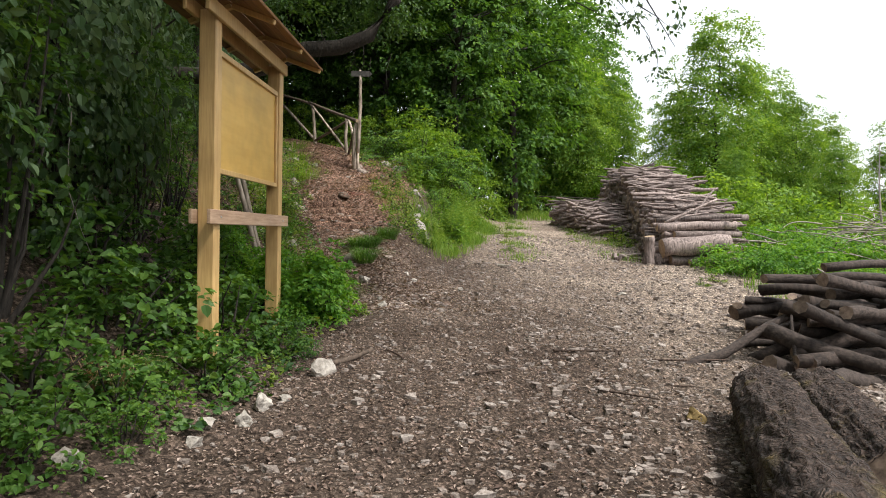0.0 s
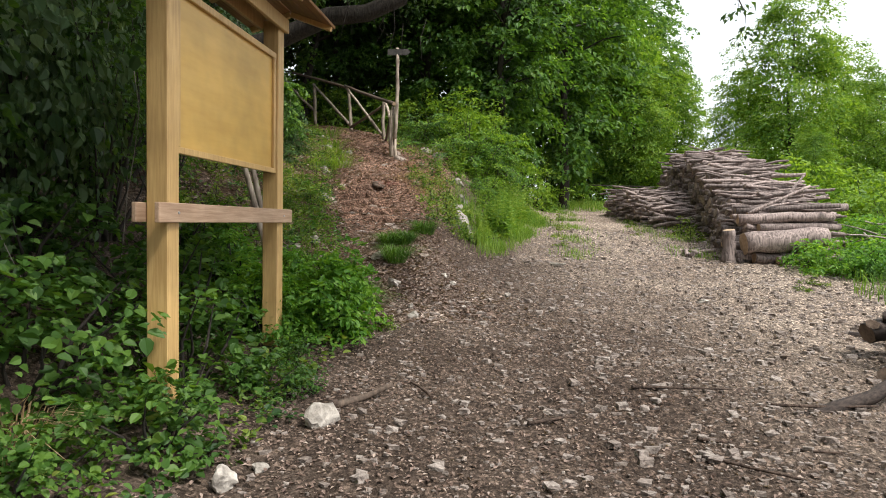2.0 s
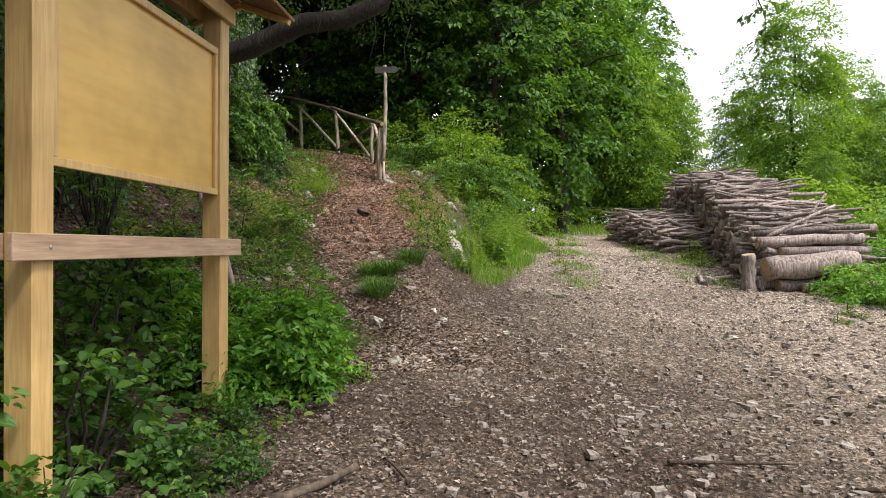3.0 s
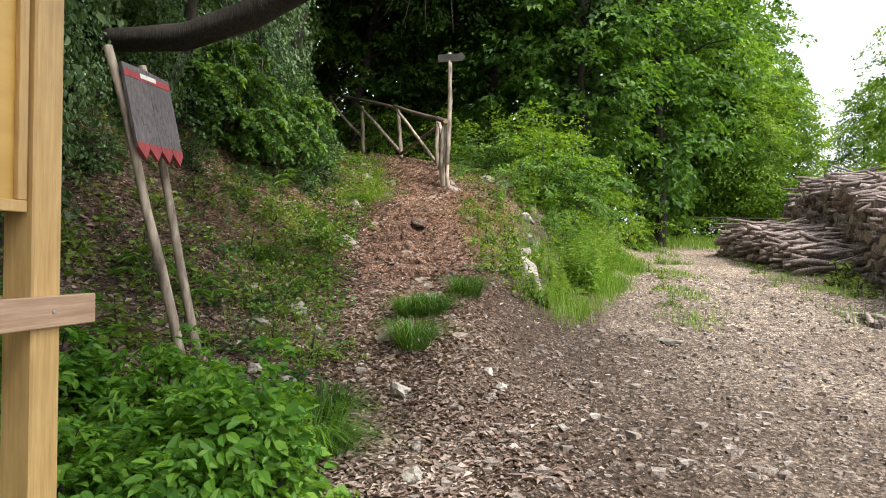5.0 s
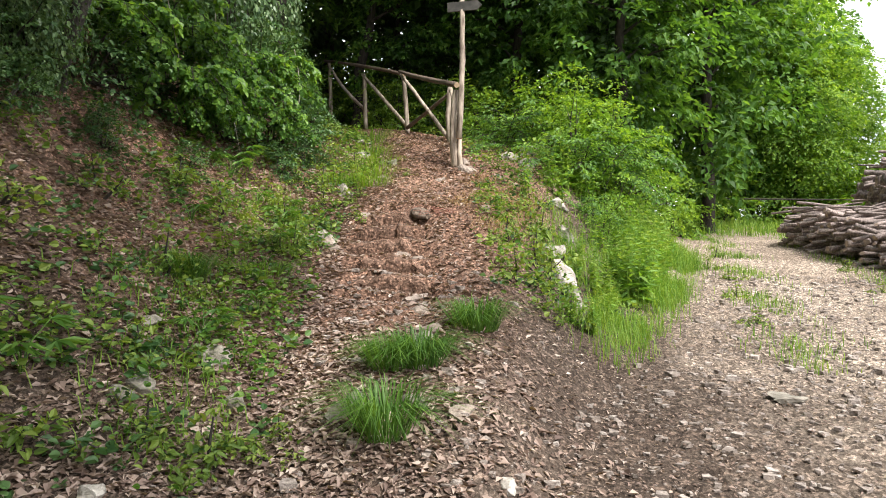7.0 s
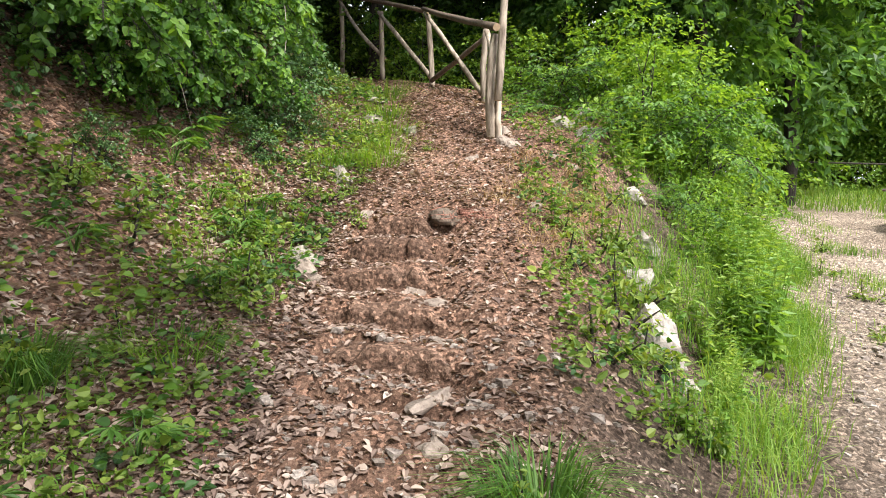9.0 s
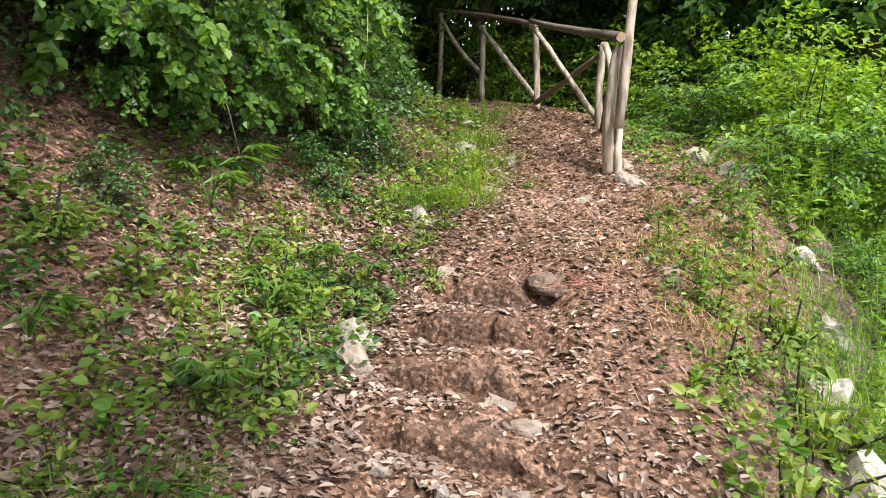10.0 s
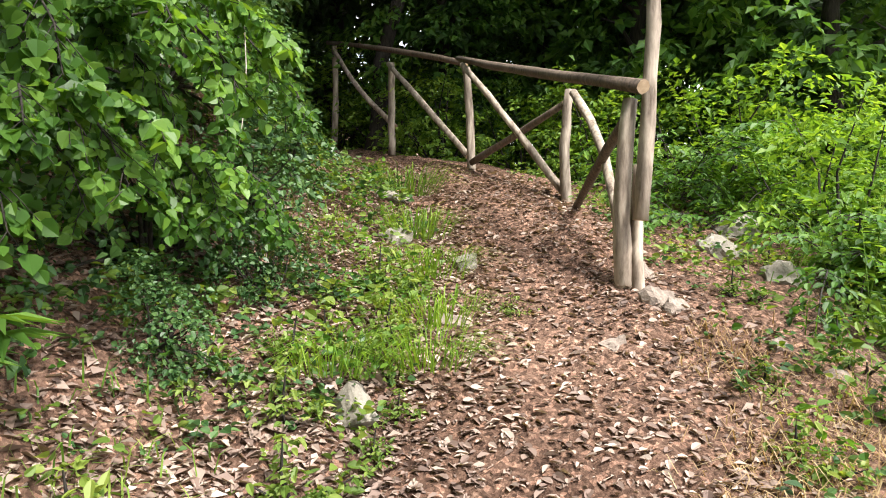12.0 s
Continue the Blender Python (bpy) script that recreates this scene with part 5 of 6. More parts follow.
    for x, y, s, rz in [(2.6, 28.5, 1.5, 0), (4.0, 29.5, 1.6, 80), (5.6, 30.5, 1.6, 160), (7.2, 30, 1.5, 250), (3.2, 31.5, 2.0, 33)]:
        copy_thing(b1, pose(x, y, hz(x, y) - 0.05, 0, 0, rz) @ Matrix.Scale(s, 4))
    # herbs round the notice board
    n1 = build_bush("nettle_clump", (-1.42, 6.62, hz(-1.42, 6.62)), (0.46, 0.55, 0.85), 240, 18, 0.075, G_HERB, 51, "dense clump of fresh green nettles by the board", False, 0.12, "weeds", "weeds by the board", 30, 0.0, 0.55, True)
    for x, y, s, rz in [(-1.55, 7.0, 0.7, 90), (-1.8, 6.1, 0.8, 180), (-2.1, 7.15, 0.75, 40), (-1.75, 7.5, 0.45, 130), (-2.5, 6.7, 0.85, 230)]:
        copy_thing(n1, pose(x, y, hz(x, y) - 0.03, 0, 0, rz) @ Matrix.Scale(s, 4))
    w1 = build_bush("bindweed_clump", (-1.85, 4.7, hz(-1.85, 4.7)), (0.55, 0.6, 0.75), 125, 17, 0.072, G_MID, 53, "broad-leaved green climbing weed around the posts", False, 0.15, "weeds", "weeds by the board", 26, 0.05, 0.75, True)
    for x, y, s, rz in [(-1.55, 3.9, 0.72, 90), (-2.3, 3.9, 1.05, 200), (-2.35, 5.4, 1.05, 20), (-1.75, 3.2, 0.62, 300), (-2.2, 2.9, 0.8, 120), (-1.8, 2.3, 0.6, 60), (-2.3, 1.9, 0.8, 250), (-1.75, 1.5, 0.55, 10), (-2.9, 4.6, 1.1, 140), (-2.8, 6.4, 0.9, 33), (-1.4, 4.9, 0.5, 222), (-1.45, 5.6, 0.42, 75), (-1.2, 5.2, 0.3, 175), (-1.55, 2.75, 0.42, 0)]:
        copy_thing(w1, pose(x, y, hz(x, y) - 0.04, 0, 0, rz) @ Matrix.Scale(s, 4))
    # tall herbs on the sunny bank
    rng = np.random.default_rng(61)
    t1 = tall_herb("tall_weed", (-0.25, 13.5, hz(-0.25, 13.5)), 0.75, 61)
    for k in range(100):
        y = rng.uniform(11.9, 17.2)
        x = np.interp(y, [11.9, 12.7, 14, 17], [-0.25, -0.1, 0.3, 0.75]) - 0.1 - abs(rng.normal(0, 0.3))
        if -1.0 < x < -0.4 and 12.0 < y < 13.2:
            continue
        copy_thing(t1, pose(x, y, hz(x, y) - 0.03, rng.normal(0, 5), rng.normal(0, 5), rng.uniform(0, 360)) @ Matrix.Scale(rng.uniform(0.6, 1.1) * (0.55 if x < -0.15 and y < 14.4 else 1.0), 4))
    for k in range(9):
        y = rng.uniform(12.4, 17.5)
        x = -1.35 + rng.normal(0, 0.35)
        copy_thing(t1, pose(x, y, hz(x, y) - 0.03, rng.normal(0, 8), rng.normal(0, 8), rng.uniform(0, 360)) @ Matrix.Scale(rng.uniform(0.3, 0.7), 4))
    for k in range(8):
        y = rng.uniform(14.8, 16.6)
        x = rng.uniform(-1.2, -0.65)
        copy_thing(t1, pose(x, y, hz(x, y) - 0.03, rng.normal(0, 6), rng.normal(0, 6), rng.uniform(0, 360)) @ Matrix.Scale(rng.uniform(0.8, 1.25), 4))
    # low leafy weeds: bank foot, hillside, road strip, pile
    l1 = build_bush("low_weed", (-0.95, 12.8, hz(-0.95, 12.8)), (0.3, 0.3, 0.26), 26, 10, 0.066, G_WEED, 65, "low clump of green broad-leaved weeds", False, 0.1, "weeds", "low weeds", 10, 0.0, 0.5, True)
    spots = [(-1.05, 12.2, 1.0), (-0.9, 13.3, 1.2), (-0.75, 12.5, 0.9), (-1.11, 13.9, 1.0), (-0.6, 11.9, 0.8), (-1.28, 14.6, 0.9), (-1.84, 14.39, 0.7), (-2.82, 8.45, 0.9), (-2.07, 8.9, 0.9), (-2.42, 8.79, 0.8), (-1.78, 9.07, 0.6), (-2.78, 9.35, 0.8),
             (-3.2, 11.69, 0.8), (-3.3, 11.97, 0.9), (-3.8, 12.5, 1.0), (-3.6, 12.98, 0.9), (-3.27, 10.93, 0.7), (-3.72, 13.67, 0.8), (-3.43, 10.29, 1.0), (-3.31, 13.47, 0.6), (-4, 11.69, 1.1), (-4.1, 13.06, 0.9), (-4.02, 15.34, 0.9), (-3.85, 14.81, 0.8), (-2.6, 7.1, 1.0), (-2.96, 7.66, 1.0),
             (4.15, 15.6, 1.5), (4, 14.6, 1.0), (4.3, 16.3, 1.1), (1.2, 13.4, 0.6), (1.26, 14.8, 0.7), (1.42, 16.09, 0.7), (1.27, 17.35, 0.7), (1.51, 18.83, 0.8), (3, 15.4, 0.5), (3.2, 17.2, 0.6), (4.4, 10, 0.6), (4, 9.5, 0.5), (-1.7, 6.9, 0.8), (-0.95, 7, 0.5), (-1.19, 10.62, 0.5), (-3.22, 15.34, 0.4), (-1.52, 14.2, 0.7)]
    spots += [(-1.35, 13.2, 0.9), (-1.5, 13.7, 0.7), (-1.2, 13.8, 0.9), (-1.45, 15.3, 0.8), (-1.9, 15.9, 0.7), (-1.2, 16.2, 0.9), (-1.7, 16.6, 0.8), (-1.95, 14.9, 0.5), (-4.2, 10.4, 1.0), (-4.0, 9.4, 0.9), (-3.6, 8.9, 0.8), (-4.4, 11.6, 0.9), (-3.3, 9.0, 0.6), (-3.9, 8.2, 1.0), (-3.0, 10.2, 0.6), (-3.95, 14.0, 0.7), (-4.15, 14.25, 0.8), (-3.8, 14.5, 0.6), (-4.3, 13.9, 0.7), (-4.0, 14.55, 0.7), (-3.55, 14.3, 0.45), (-3.6, 14.0, 0.5)]
    for k, (x, y, s) in enumerate(spots):
        copy_thing(l1, pose(x, y, hz(x, y) - 0.02, 0, 0, k * 71) @ Matrix.Scale(s, 4))
    # open side: shrubs, brush
    r1 = build_bush("roadside_bush", (5.3, 11, hz(5.3, 11)), (0.85, 0.8, 0.55), 130, 42, 0.07, G_HERB, 71, "low green bush growing in front of the stacked logs", False, 0.2, "shrub", "bushes by the log stack", 14)
    for x, y, s, rz in [(6.5, 11.3, 1.15, 100), (7.4, 12.2, 1.3, 200), (6.9, 10.4, 0.6, 30), (7.7, 14.4, 1.3, 10)]:
        copy_thing(r1, pose(x, y, hz(x, y) - 0.05, 0, 0, rz) @ Matrix.Scale(s, 4))
    s1 = build_bush("sapling_thicket", (9.2, 17.5, hz(9.2, 17.5)), (1.5, 1.5, 1.5), 145, 29, 0.14, G_BRIGHT, 73, "bright green thicket of saplings behind the log stack", False, 0.36, "shrub", "sapling thickets", 20)
    for x, y, s, rz in [(8.6, 21, 1.2, 60), (11.5, 19, 1.0, 120), (10, 24, 1.4, 220), (13.5, 17.5, 0.9, 10), (12.5, 23, 1.3, 300), (15.5, 21, 1.2, 80), (8, 26, 1.5, 170), (14, 31, 1.8, 45), (18, 25, 1.5, 200), (10.5, 31, 1.8, 0), (7.5, 30, 1.5, 90), (11, 14.5, 0.7, 250), (20, 36, 2.0, 0), (24, 30, 1.8, 50), (15, 50, 2.6, 10), (26, 48, 2.8, 190), (30, 38, 2.4, 100)]:
        copy_thing(s1, pose(x, y, hz(x, y) - 0.1, 0, 0, rz) @ Matrix.Scale(s, 4))


def tall_herb(name, base, h, seed):
    """An upright weed: a stem with whorls of narrow leaves, smaller towards the tip."""
    rng, rnd = np.random.default_rng(seed), random.Random(seed)
    t = thing(name, pose(*base), "tall yellow-green weed on the sunny bank", "weeds", "tall weeds")
    bm = bmesh.new()
    c, al = [], []
    for s in range(4):
        bx, by = rnd.uniform(-0.1, 0.1), rnd.uniform(-0.1, 0.1)
        lx, ly, hh = rnd.uniform(-0.12, 0.12), rnd.uniform(-0.12, 0.12), h * rnd.uniform(0.65, 1.1)
        tube(bm, [(bx, by, -0.03), (bx + lx * 0.5, by + ly * 0.5, hh * 0.5), (bx + lx, by + ly, hh)], [0.005, 0.004, 0.0015], 4, False)
        for k in range(22):
            f = 0.1 + 0.9 * k / 22 + rnd.uniform(-0.02, 0.02)
            a = k * 2.4 + s + rnd.uniform(-0.6, 0.6)
            d = np.array([math.cos(a), math.sin(a), rnd.uniform(-0.3, 0.6)])
            L = 0.125 * (1.15 - 0.75 * f) * rnd.uniform(0.6, 1.25)
            c.append(np.array([bx + lx * f, by + ly * f, hh * f]) + d * L * 0.55)
            al.append((d, L))
    part("stem", bm, G_GRASS, t)
    d = np.array([q[0] for q in al]) + rng.normal(0, 0.2, (len(al), 3))
    L = np.array([q[1] for q in al])
    me = leaves_mesh("foliage", np.array(c), d, np.tile([0, 0, 1.0], (len(al), 1)) + rng.normal(0, 0.25, (len(al), 3)), L * 1.25, L * 0.45, G_GRASS)
    f = new("foliage", me)
    f.parent = t
    return t


thickets()


def palmate_weed(x, y, size, seed):
    """A weed with stalked fans of narrow leaflets."""
    rng = np.random.default_rng(seed)
    t = thing("palmate_weed", pose(x, y, hz(x, y)), "green weed with fans of narrow pointed leaflets", "weeds", "palmate weeds")
    bm, c, al, L = bmesh.new(), [], [], []
    for k in range(7):
        a, h = 2.4 * k + rng.normal(0, 0.3), size * rng.uniform(0.5, 1.0)
        tip = np.array([math.cos(a) * size * 0.55, math.sin(a) * size * 0.55, h])
        tube(bm, [(0, 0, -0.02), tuple(tip * [0.35, 0.35, 0.6]), tuple(tip)], [0.005, 0.004, 0.003], 5, False)
        for q in range(8):
            b = a + (q - 3.5) * 0.45
            d = np.array([math.cos(b), math.sin(b), 0.1 - 0.12 * abs(q - 3.5)])
            ln = size * rng.uniform(0.42, 0.6)
            c.append(tip + d * ln * 0.5)
            al.append(d)
            L.append(ln)
    tagged(part("stalk", bm, G_MID, t), kind="stuff")
    L = np.array(L)
    f = new("foliage", leaves_mesh("foliage", np.array(c), np.array(al), np.tile([0, 0, 1.0], (len(L), 1)) + rng.normal(0, 0.15, (len(L), 3)), L, L * 0.22, G_MID))
    f.parent = t


for k, (x, y, sz) in enumerate([(-3.3, 11.65, 0.22), (-3.71, 12.44, 0.24), (-3.87, 13.0, 0.2), (-4.62, 13.0, 0.34), (-4.5, 12.7, 0.3), (-3.3, 8.5, 0.34), (-3.05, 8.75, 0.3), (-4.15, 12.69, 0.2), (-3.6, 13.24, 0.18), (-3.9, 11.2, 0.22), (-2.7, 10.39, 0.2), (-2.74, 9.8, 0.22)]):
    palmate_weed(x, y, sz, 400 + k)


def blades_mesh(name, x, y, z, h, lean_dir, lean, w, mat):
    """Grass blades: three-sided strips that bend over."""
    n = len(x)
    b = np.stack([x, y, z], 1)
    d = np.stack([np.cos(lean_dir), np.sin(lean_dir), np.zeros(n)], 1)
    s = np.stack([-np.sin(lean_dir), np.cos(lean_dir), np.zeros(n)], 1)
    up = np.array([0, 0, 1.0])
    m = b + up * (h * 0.6)[:, None] + d * (lean * h * 0.25)[:, None]
    tp = b + up * (h * (1 - 0.35 * lean))[:, None] + d * (lean * h * 0.8)[:, None]
    ww = w[:, None]
    v = np.stack([b - s * ww, b + s * ww, m + s * ww * 0.8, m - s * ww * 0.8, tp], 1).reshape(-1, 3)
    k = np.arange(n)[:, None] * 5
    f = np.concatenate([k + [[0, 1, 2]], k + [[0, 2, 3]], k + [[3, 2, 4]]], 1).reshape(-1, 3)
    return np_mesh(name, v, f, [mat])


def grasses():
    rng = np.random.default_rng(91)

    def tuft(x, y, n, r, h, mat, label, seed):
        g = np.random.default_rng(seed)
        a, q = g.uniform(0, 6.28, n), r * 0.35 * np.sqrt(g.uniform(0, 1, n))
        px, py = np.cos(a) * q, np.sin(a) * q
        me = blades_mesh("grass_tuft", px, py, np.full(n, -0.02), h * g.uniform(0.6, 1.15, n), a + g.normal(0, 0.4, n), g.uniform(0.7, 2.0, n), np.full(n, 0.0035), mat)
        ob = new("grass_tuft", me)
        ob.matrix_world = pose(x, y, hz(x, y))
        tagged(ob, label, "grass", "grass tufts")

    for k, (x, y, h) in enumerate([(-1.28, 9.29, 0.3), (-1.31, 10.01, 0.26), (-1.09, 10.62, 0.26), (-1.49, 9.95, 0.22), (-1.56, 8.11, 0.25), (-3.66, 15.13, 0.3), (-3.88, 15.76, 0.3), (-3.55, 14.71, 0.24), (-4.2, 16.35, 0.35), (-3.94, 14.39, 0.25), (-4.64, 17.42, 0.4), (-1.36, 7.67, 0.2), (-3.34, 10.4, 0.24), (-3.08, 11.03, 0.2)]):
        tuft(x, y, 330 if y < 11 else 170, 0.42 if y < 11 else 0.75, h * (1.25 if y < 11 else 1.1), G_MID if y < 11 else G_BRIGHT, "loose tuft of green arching grass by the path", 700 + k)

    tuft(-2.0, 3.45, 170, 0.5, 0.32, DRY, "withered straw-coloured grass clump among green weeds", 760)
    tuft(-1.45, 7.6, 260, 0.5, 0.42, G_HERB, "long green grass clump beside the nettles", 761)

    # bank grass between path shelf and road
    n = 26000
    y = rng.uniform(11.0, 19, n)
    e = np.interp(y, [11, 12.7, 14, 16, 19], [0.0, 0.25, 0.55, 0.9, 1.3])
    x = e - 0.05 - np.abs(rng.normal(0, 0.85, n)) + rng.normal(0, 0.1, n)
    keep = (np.sin(x * 4.1 + y * 1.3) + np.sin(y * 2.7 - x) + rng.normal(0, 0.8, n) > -0.7) & (y > 11.2 + rng.exponential(0.5, n)) & (x > np.interp(y, TR_Y, TR_X) + 1.5 + rng.exponential(0.3, n)) & ~((np.abs(x + 0.66) < 0.26) & (y > 12.3) & (y < 13.2)) & (rng.uniform(0, 1, n) < np.clip((y - 10.9) / 2.2, 0.1, 1))
    x, y = x[keep], y[keep]
    n = len(x)
    tagged(new("bank_grass", blades_mesh("bank_grass", x, y, height(x, y) - 0.02, rng.uniform(0.08, 0.36, n), rng.uniform(0, 6.28, n), rng.uniform(0.3, 1.3, n), np.full(n, 0.0035), G_GRASS)), "yellow-green uncut grass covering the bank", "grass", kind="stuff")
    # grassy patches on the slope above the path
    n = 5500
    y = rng.uniform(8.6, 18, n)
    x = np.interp(y, TR_Y, TR_X) - 0.7 - np.abs(rng.normal(0, 1.0, n))
    keep = np.sin(x * 3.1 + y * 1.1) + np.sin(y * 2.3 + x * 0.6) + rng.normal(0, 0.4, n) > 0.55
    x, y = x[keep], y[keep]
    n = len(x)
    tagged(new("slope_grass", blades_mesh("slope_grass", x, y, height(x, y) - 0.01, rng.uniform(0.06, 0.2, n), rng.uniform(0, 6.28, n), rng.uniform(0.4, 1.4, n), np.full(n, 0.004), G_GRASS)), "short green grass growing through the leaf litter", "grass", kind="stuff")
    # dry orange patch
    n = 2600
    pc = np.array([(-1.52, 14.87), (-1.4, 14.1), (-2.05, 15.15), (-1.75, 14.45), (-1.3, 14.5), (-1.55, 13.5), (-2.0, 14.2)])
    pk = rng.integers(0, len(pc), n)
    x, y = pc[pk, 0] + rng.normal(0, 0.15, n), pc[pk, 1] + rng.normal(0, 0.2, n)
    tagged(new("dry_grass", blades_mesh("dry_grass", x, y, height(x, y) - 0.01, 0.03 + 0.13 * rng.uniform(0, 1, n) ** 2, rng.uniform(0, 6.28, n), rng.uniform(0.9, 2.6, n), np.full(n, 0.0025), DRY)), "dry orange withered grass at the bank's edge", "grass", kind="stuff")
    # verge strips on the road
    n = 9000
    y = rng.uniform(11.8, 24, n)
    x = 1.45 + 0.05 * (y - 12) + rng.normal(0, 0.22, n)
    k = rng.uniform(0, 1, n) < 0.5
    x[k] = 3.5 + 0.02 * (y[k] - 12) + rng.normal(0, 0.25, k.sum())
    keep = np.sin(x * 5 + y * 2.2) + np.sin(y * 3.1) + rng.normal(0, 0.6, n) > 0.1
    x, y = x[keep], y[keep]
    n = len(x)
    tagged(new("verge_grass", blades_mesh("verge_grass", x, y, height(x, y) - 0.02, rng.uniform(0.05, 0.2, n), rng.uniform(0, 6.28, n), rng.uniform(0.2, 1.1, n), np.full(n, 0.004), G_GRASS)), "sparse green grass growing between the wheel tracks", "grass", kind="stuff")
    n = 9000
    x, y = rng.uniform(0.4, 8, n), rng.uniform(24, 31, n)
    tagged(new("far_grass", blades_mesh("far_grass", x, y, height(x, y) - 0.02, rng.uniform(0.1, 0.4, n), rng.uniform(0, 6.28, n), rng.uniform(0.2, 1.1, n), np.full(n, 0.008), G_GRASS)), "lush grass where the road enters the wood", "grass", kind="stuff")
    n = 16000
    x = rng.uniform(4.6, 16, n)
    y = rng.uniform(8.3, 22, n)
    keep = x > 4.6 + 0.3 * np.sin(y * 2) + (y > 12) * 2.6
    x, y = x[keep], y[keep]
    n = len(x)
    tagged(new("meadow_grass", blades_mesh("meadow_grass", x, y, height(x, y) - 0.02, rng.uniform(0.08, 0.4, n), rng.uniform(0, 6.28, n), rng.uniform(0.2, 1.1, n), np.full(n, 0.006), G_GRASS)), "tangled grass on the open side of the road", "grass", kind="stuff")


grasses()


def ground_cover():
    """Small creeping plants on the hillside, and fallen leaves everywhere under the trees."""
    rng = np.random.default_rng(101)
    def carpet(name, n, spread, per, lo, hi, lift, mat, label, ph):
        y = rng.uniform(7.6, 18, n)
        x = np.interp(y, TR_Y, TR_X) - 0.62 - np.abs(rng.normal(0, spread, n))
        y2 = rng.uniform(2.6, 8, n // 10)
        x2 = np.interp(y2, LE_Y, LE_X) - np.abs(rng.normal(0.1, 0.7, len(y2)))
        y3 = rng.uniform(11.6, 18.5, n // 7)
        x3 = np.interp(y3, TR_Y, TR_X) + 1.0 + np.abs(rng.normal(0, 0.75, len(y3)))
        x, y = np.concatenate([x, x2, x3]), np.concatenate([y, y2, y3])
        patch = np.sin(x * 2.3 + ph) * np.sin(y * 1.9 + ph) + 0.6 * np.sin(x * 5.7 - y * 4.3 + ph) + rng.normal(0, 0.4, len(x)) > 0.0
        x, y = x[patch], y[patch]
        rep = np.repeat(np.arange(len(x)), per)
        size = rng.uniform(0.6, 1.5, len(x))[rep]
        a = rng.uniform(0, 6.28, len(rep))
        d = np.stack([np.cos(a), np.sin(a), rng.uniform(-0.1, 0.7, len(rep))], 1)
        L = rng.uniform(lo, hi, len(rep)) * size
        c = np.stack([x[rep], y[rep], height(x[rep], y[rep]) + rng.uniform(0.01, lift, len(rep)) * size], 1) + d * (rng.uniform(0.01, 0.1, len(rep)) * size)[:, None]
        nr = np.tile([0.15, -0.2, 0.9], (len(rep), 1)) + rng.normal(0, 0.6, (len(rep), 3))
        tagged(new(name, leaves_mesh(name, c, d, nr, L, L * 0.75, mat, broad=True)), label, "ground plants", kind="stuff")

    carpet("ground_cover", 2300, 2.3, 9, 0.018, 0.055, 0.12, G_WEED, "small green plants creeping through the leaf litter", 1.0)
    carpet("creeping_ivy", 1400, 2.5, 10, 0.025, 0.055, 0.06, G_IVY, "dark ivy leaves creeping over the hillside", 2.6)
    carpet("seedling_patch", 900, 1.7, 8, 0.018, 0.05, 0.16, G_VINE, "yellow-green seedlings scattered over the slope", 4.4)

    # fallen leaves
    def litter(name, x, y, lo, hi, label, broad=False):
        k = len(x)
        a = rng.uniform(0, 6.28, k)
        d = np.stack([np.cos(a), np.sin(a), rng.normal(0, 0.22, k)], 1)
        L = lo + (hi - lo) * rng.uniform(0, 1, k) ** 1.6
        c = np.stack([x, y, height(x, y) + rng.uniform(0.003, 0.02, k)], 1)
        nr = np.tile([0, 0, 1.0], (k, 1)) + rng.normal(0, 0.26, (k, 3))
        tagged(new(name, leaves_mesh(name, c, d, nr, L, L * rng.uniform(0.4, 0.65, k), LITTER, 0.22, broad=broad)), label, "fallen leaves", kind="stuff")

    n = 52000
    y = rng.uniform(7.2, 18.5, n)
    tx = np.interp(y, TR_Y, TR_X)
    u = rng.uniform(0, 1, n)
    x = np.where(u < 0.5, tx + rng.normal(0.1, 0.6, n), tx - np.abs(rng.normal(0, 2.0, n)))
    keep = x < np.interp(y, [7, 9, 11, 13, 18], [0.6, 0.3, -0.5, -1.2, -1.5]) + rng.normal(0, 0.25, n)
    yw = rng.uniform(7.4, 17, 30000)
    xw = np.interp(yw, TR_Y, TR_X) - 0.5 - rng.uniform(0, 4.2, 30000)
    litter("slope_litter", xw, yw, 0.03, 0.11, "brown fallen leaves strewn over the hillside")
    near = keep & (np.abs(x - np.interp(y, TR_Y, TR_X)) < 0.8) & (y > 10.5)
    near &= rng.uniform(0, 1, n) < 0.24 + 0.9 * np.abs(x - np.interp(y, TR_Y, TR_X) - 0.05)
    litter("trail_litter", x[near], y[near], 0.018, 0.075, "brown fallen oak leaves covering the footpath", True)
    keep = keep & ~((np.abs(x - np.interp(y, TR_Y, TR_X)) < 0.8) & (y > 10.5))
    litter("path_litter", x[keep], y[keep], 0.03, 0.085, "brown fallen leaves strewn over path and hillside")
    n = 48000
    y = rng.uniform(-0.5, 11.5, n)
    x = rng.uniform(-1.4, 3.8, n)
    keep = rng.uniform(0, 1, n) < np.clip(1.0 - 0.22 * (x + 0.3) - 0.06 * (y - 5), 0.15, 1)
    litter("road_litter", x[keep], y[keep], 0.012, 0.04, "small brown leaf bits and bark crumbs on the gravel")


ground_cover()


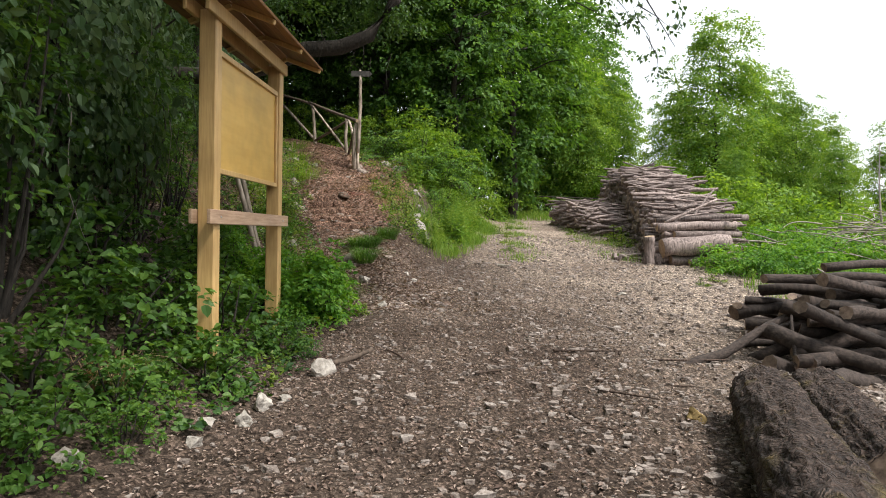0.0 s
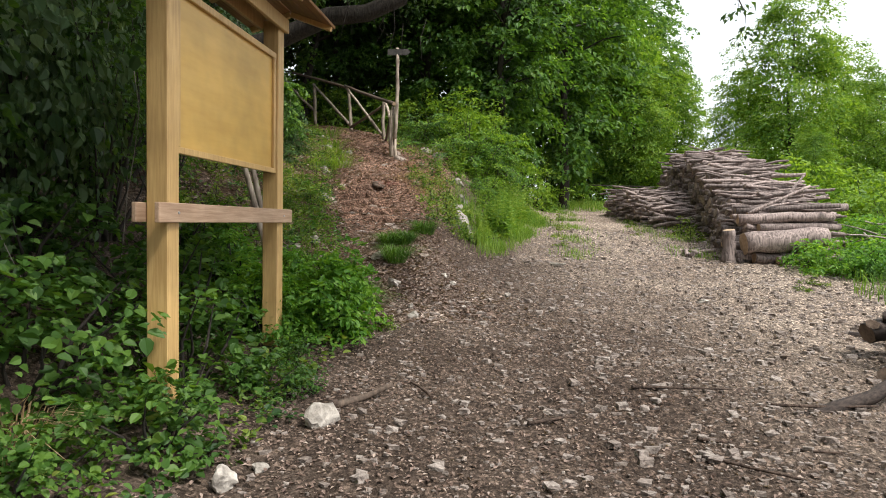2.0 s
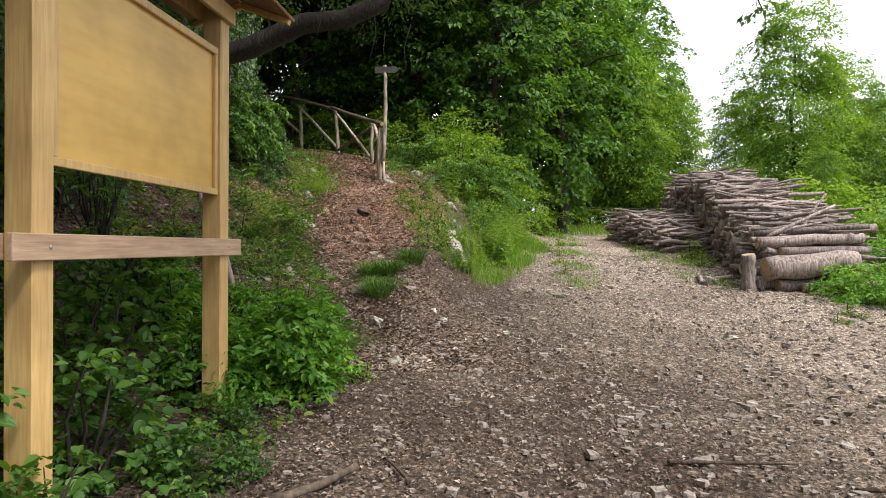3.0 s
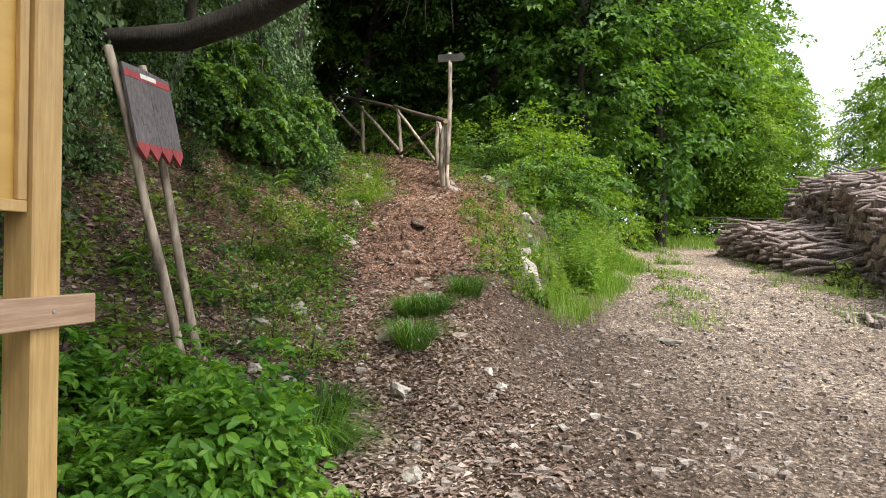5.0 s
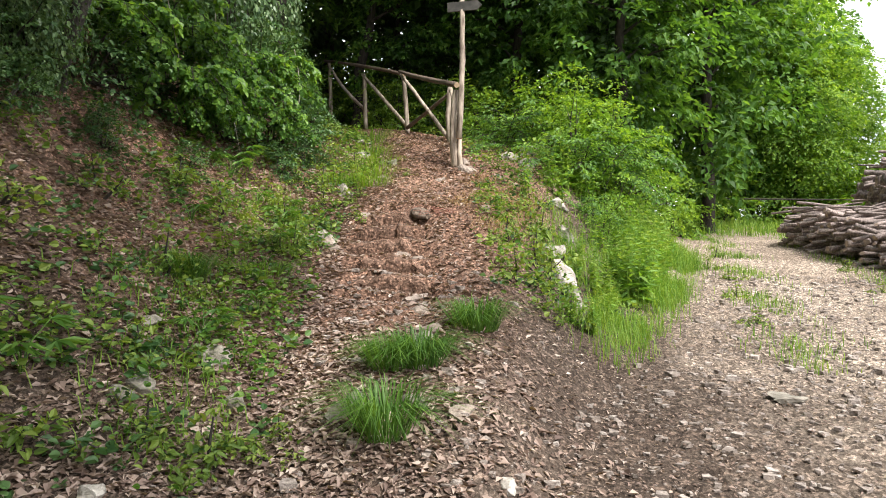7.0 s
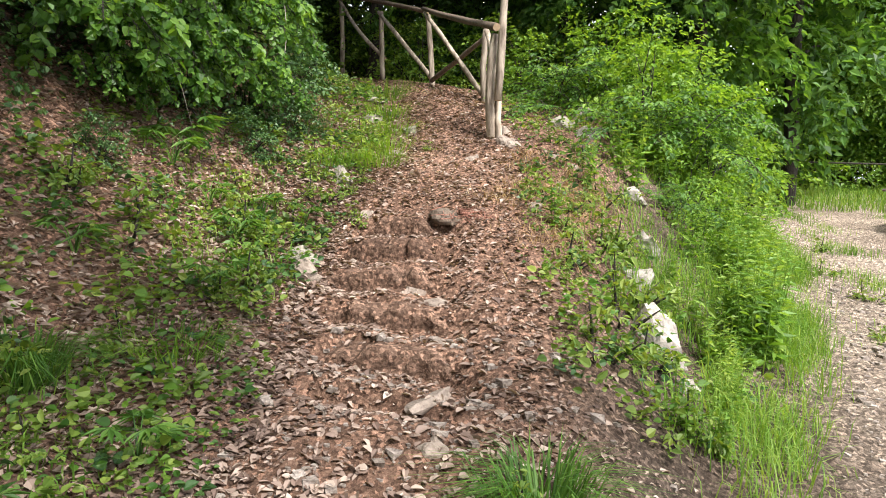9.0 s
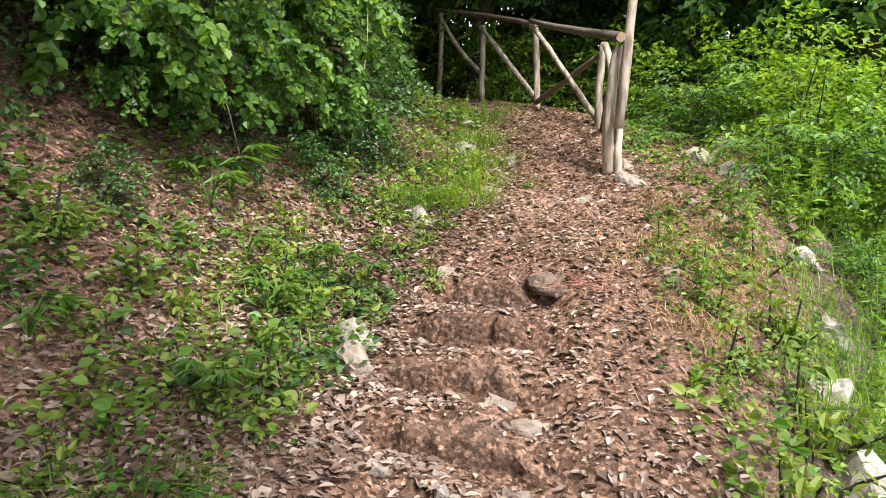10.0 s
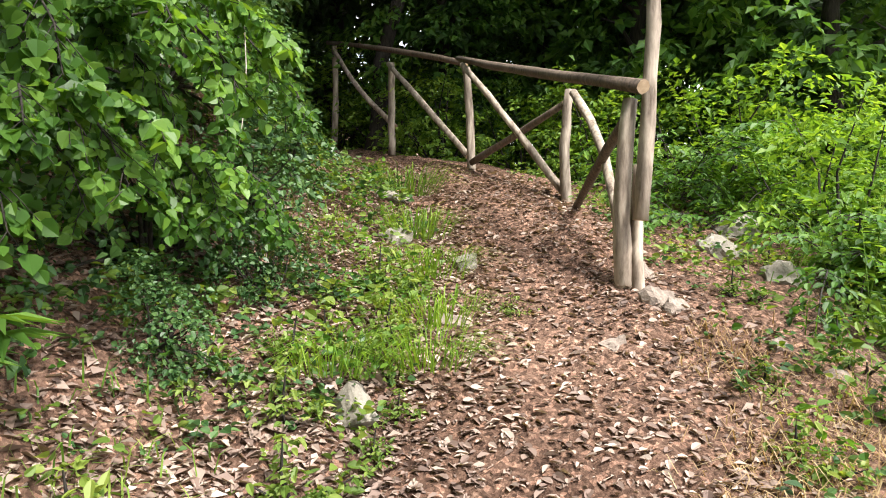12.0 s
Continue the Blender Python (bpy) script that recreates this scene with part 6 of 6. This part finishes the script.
def gravel():
    """Loose limestone grit on the track: angular stones of many sizes."""
    rng = np.random.default_rng(111)
    n = 36000
    y = -0.8 + 17.5 * rng.uniform(0, 1, n) ** 1.35
    x = rng.uniform(-1.35, 5.2, n)
    keep = (x > np.interp(y, [-1, 7, 9, 11.5, 13, 17], [-1.2, -1.3, -0.9, 0.0, 0.5, 1.2])) & (rng.uniform(0, 1, n) < np.clip(0.55 + 0.22 * (x + 0.1 * (y - 6)), 0.3, 1))
    x, y = x[keep], y[keep]
    px = np.interp(rng.uniform(0, 1, 1600), [0, 1], [7.5, 12])
    xx = np.interp(px, TR_Y, TR_X) + rng.normal(0.1, 0.6, 1600)
    x, y = np.concatenate([x, xx]), np.concatenate([y, px])
    m = len(x)
    s = 0.004 + 0.006 * rng.exponential(1, m)
    s = np.minimum(s, 0.035)
    cube = np.array([[i, j, k] for i in (-1, 1) for j in (-1, 1) for k in (-1, 1)], float)
    v = cube[None] * (1 + rng.normal(0, 0.28, (m, 8, 3)))
    v[:, :, 2] *= 0.6
    a = rng.uniform(0, 6.28, m)
    ca, sa = np.cos(a)[:, None], np.sin(a)[:, None]
    vx, vy = v[:, :, 0] * ca - v[:, :, 1] * sa, v[:, :, 0] * sa + v[:, :, 1] * ca
    v = np.stack([vx, vy * 0.75, v[:, :, 2]], 2) * s[:, None, None]
    v += np.stack([x, y, height(x, y) + s * 0.25], 1)[:, None, :]
    q = np.array([[0, 1, 3, 2], [4, 6, 7, 5], [0, 4, 5, 1], [2, 3, 7, 6], [1, 5, 7, 3]])
    f = (np.arange(m)[:, None, None] * 8 + q[None]).reshape(-1, 4)
    tagged(new("gravel", np_mesh("gravel", v.reshape(-1, 3), f, [GRAVEL])), "loose pale limestone grit scattered over the track", "gravel", kind="stuff")


GRAVEL = stone_material("gravel_stone", (0.11, 0.087, 0.075), (0.44, 0.385, 0.345), 30)
gravel()


def brush():
    """Heaps of bare grey branches and dead saplings on the open side."""
    rnd = random.Random(44)
    t = thing("brushwood_heap", pose(8.7, 12.8, hz(8.7, 12.8)), "sprawling heap of bare grey cut branches", "brushwood")
    for k in range(150):
        x, y = rnd.gauss(0, 1.2), rnd.gauss(0, 1.1)
        z = max(0.12, 1.15 - 0.25 * math.hypot(x, y)) * rnd.uniform(0.2, 1.0)
        a, ln = rnd.uniform(0, 6.28), rnd.uniform(0.7, 2.0)
        dv = Vector((math.cos(a), math.sin(a), rnd.uniform(-0.15, 0.35))) * ln * 0.5
        c = Vector((x, y, z))
        pole_part("branch", t, c - dv, c + dv, 0.016, 0.005, 1000 + k, GREY_TWIG, 0.05, 5, False)
    for k, (x, y, h) in enumerate([(13.5, 19.5, 5.5), (12.6, 18.5, 3.4), (15.3, 22, 6.5), (11.5, 16.8, 2.8), (14.3, 17.5, 4.5)]):
        d = thing("dead_sapling", pose(x, y, hz(x, y)), "thin leafless grey sapling standing in the clearing", "tree", "dead saplings")
        top = (rnd.uniform(-0.5, 0.5), rnd.uniform(-0.3, 0.3), h)
        pole_part("trunk", d, (0, 0, -0.1), top, 0.05, 0.008, 1200 + k, GREY_TWIG, 0.02, 7, False)
        for j in range(7):
            f = rnd.uniform(0.3, 0.9)
            s = Vector(top) * f
            a = rnd.uniform(0, 6.28)
            pole_part("twig", d, s, s + Vector((math.cos(a), math.sin(a), rnd.uniform(0.4, 1.2))) * h * 0.12, 0.014, 0.003, 1300 + 10 * k + j, GREY_TWIG, 0.04, 5, False)
    b = thing("road_barrier", pose(2.2, 27, hz(2.2, 27)), "thin horizontal bar across the far end of the road", "barrier")
    pole_part("bar", b, (-0.6, 0, 0.95), (5.0, 0.3, 0.85), 0.025, 0.02, 1500, BARK, 0.004, 7, False)
    pole_part("post", b, (-0.5, 0.08, -0.1), (-0.5, 0.08, 1.05), 0.04, 0.04, 1501, BARK, 0.004, 7, False)


brush()
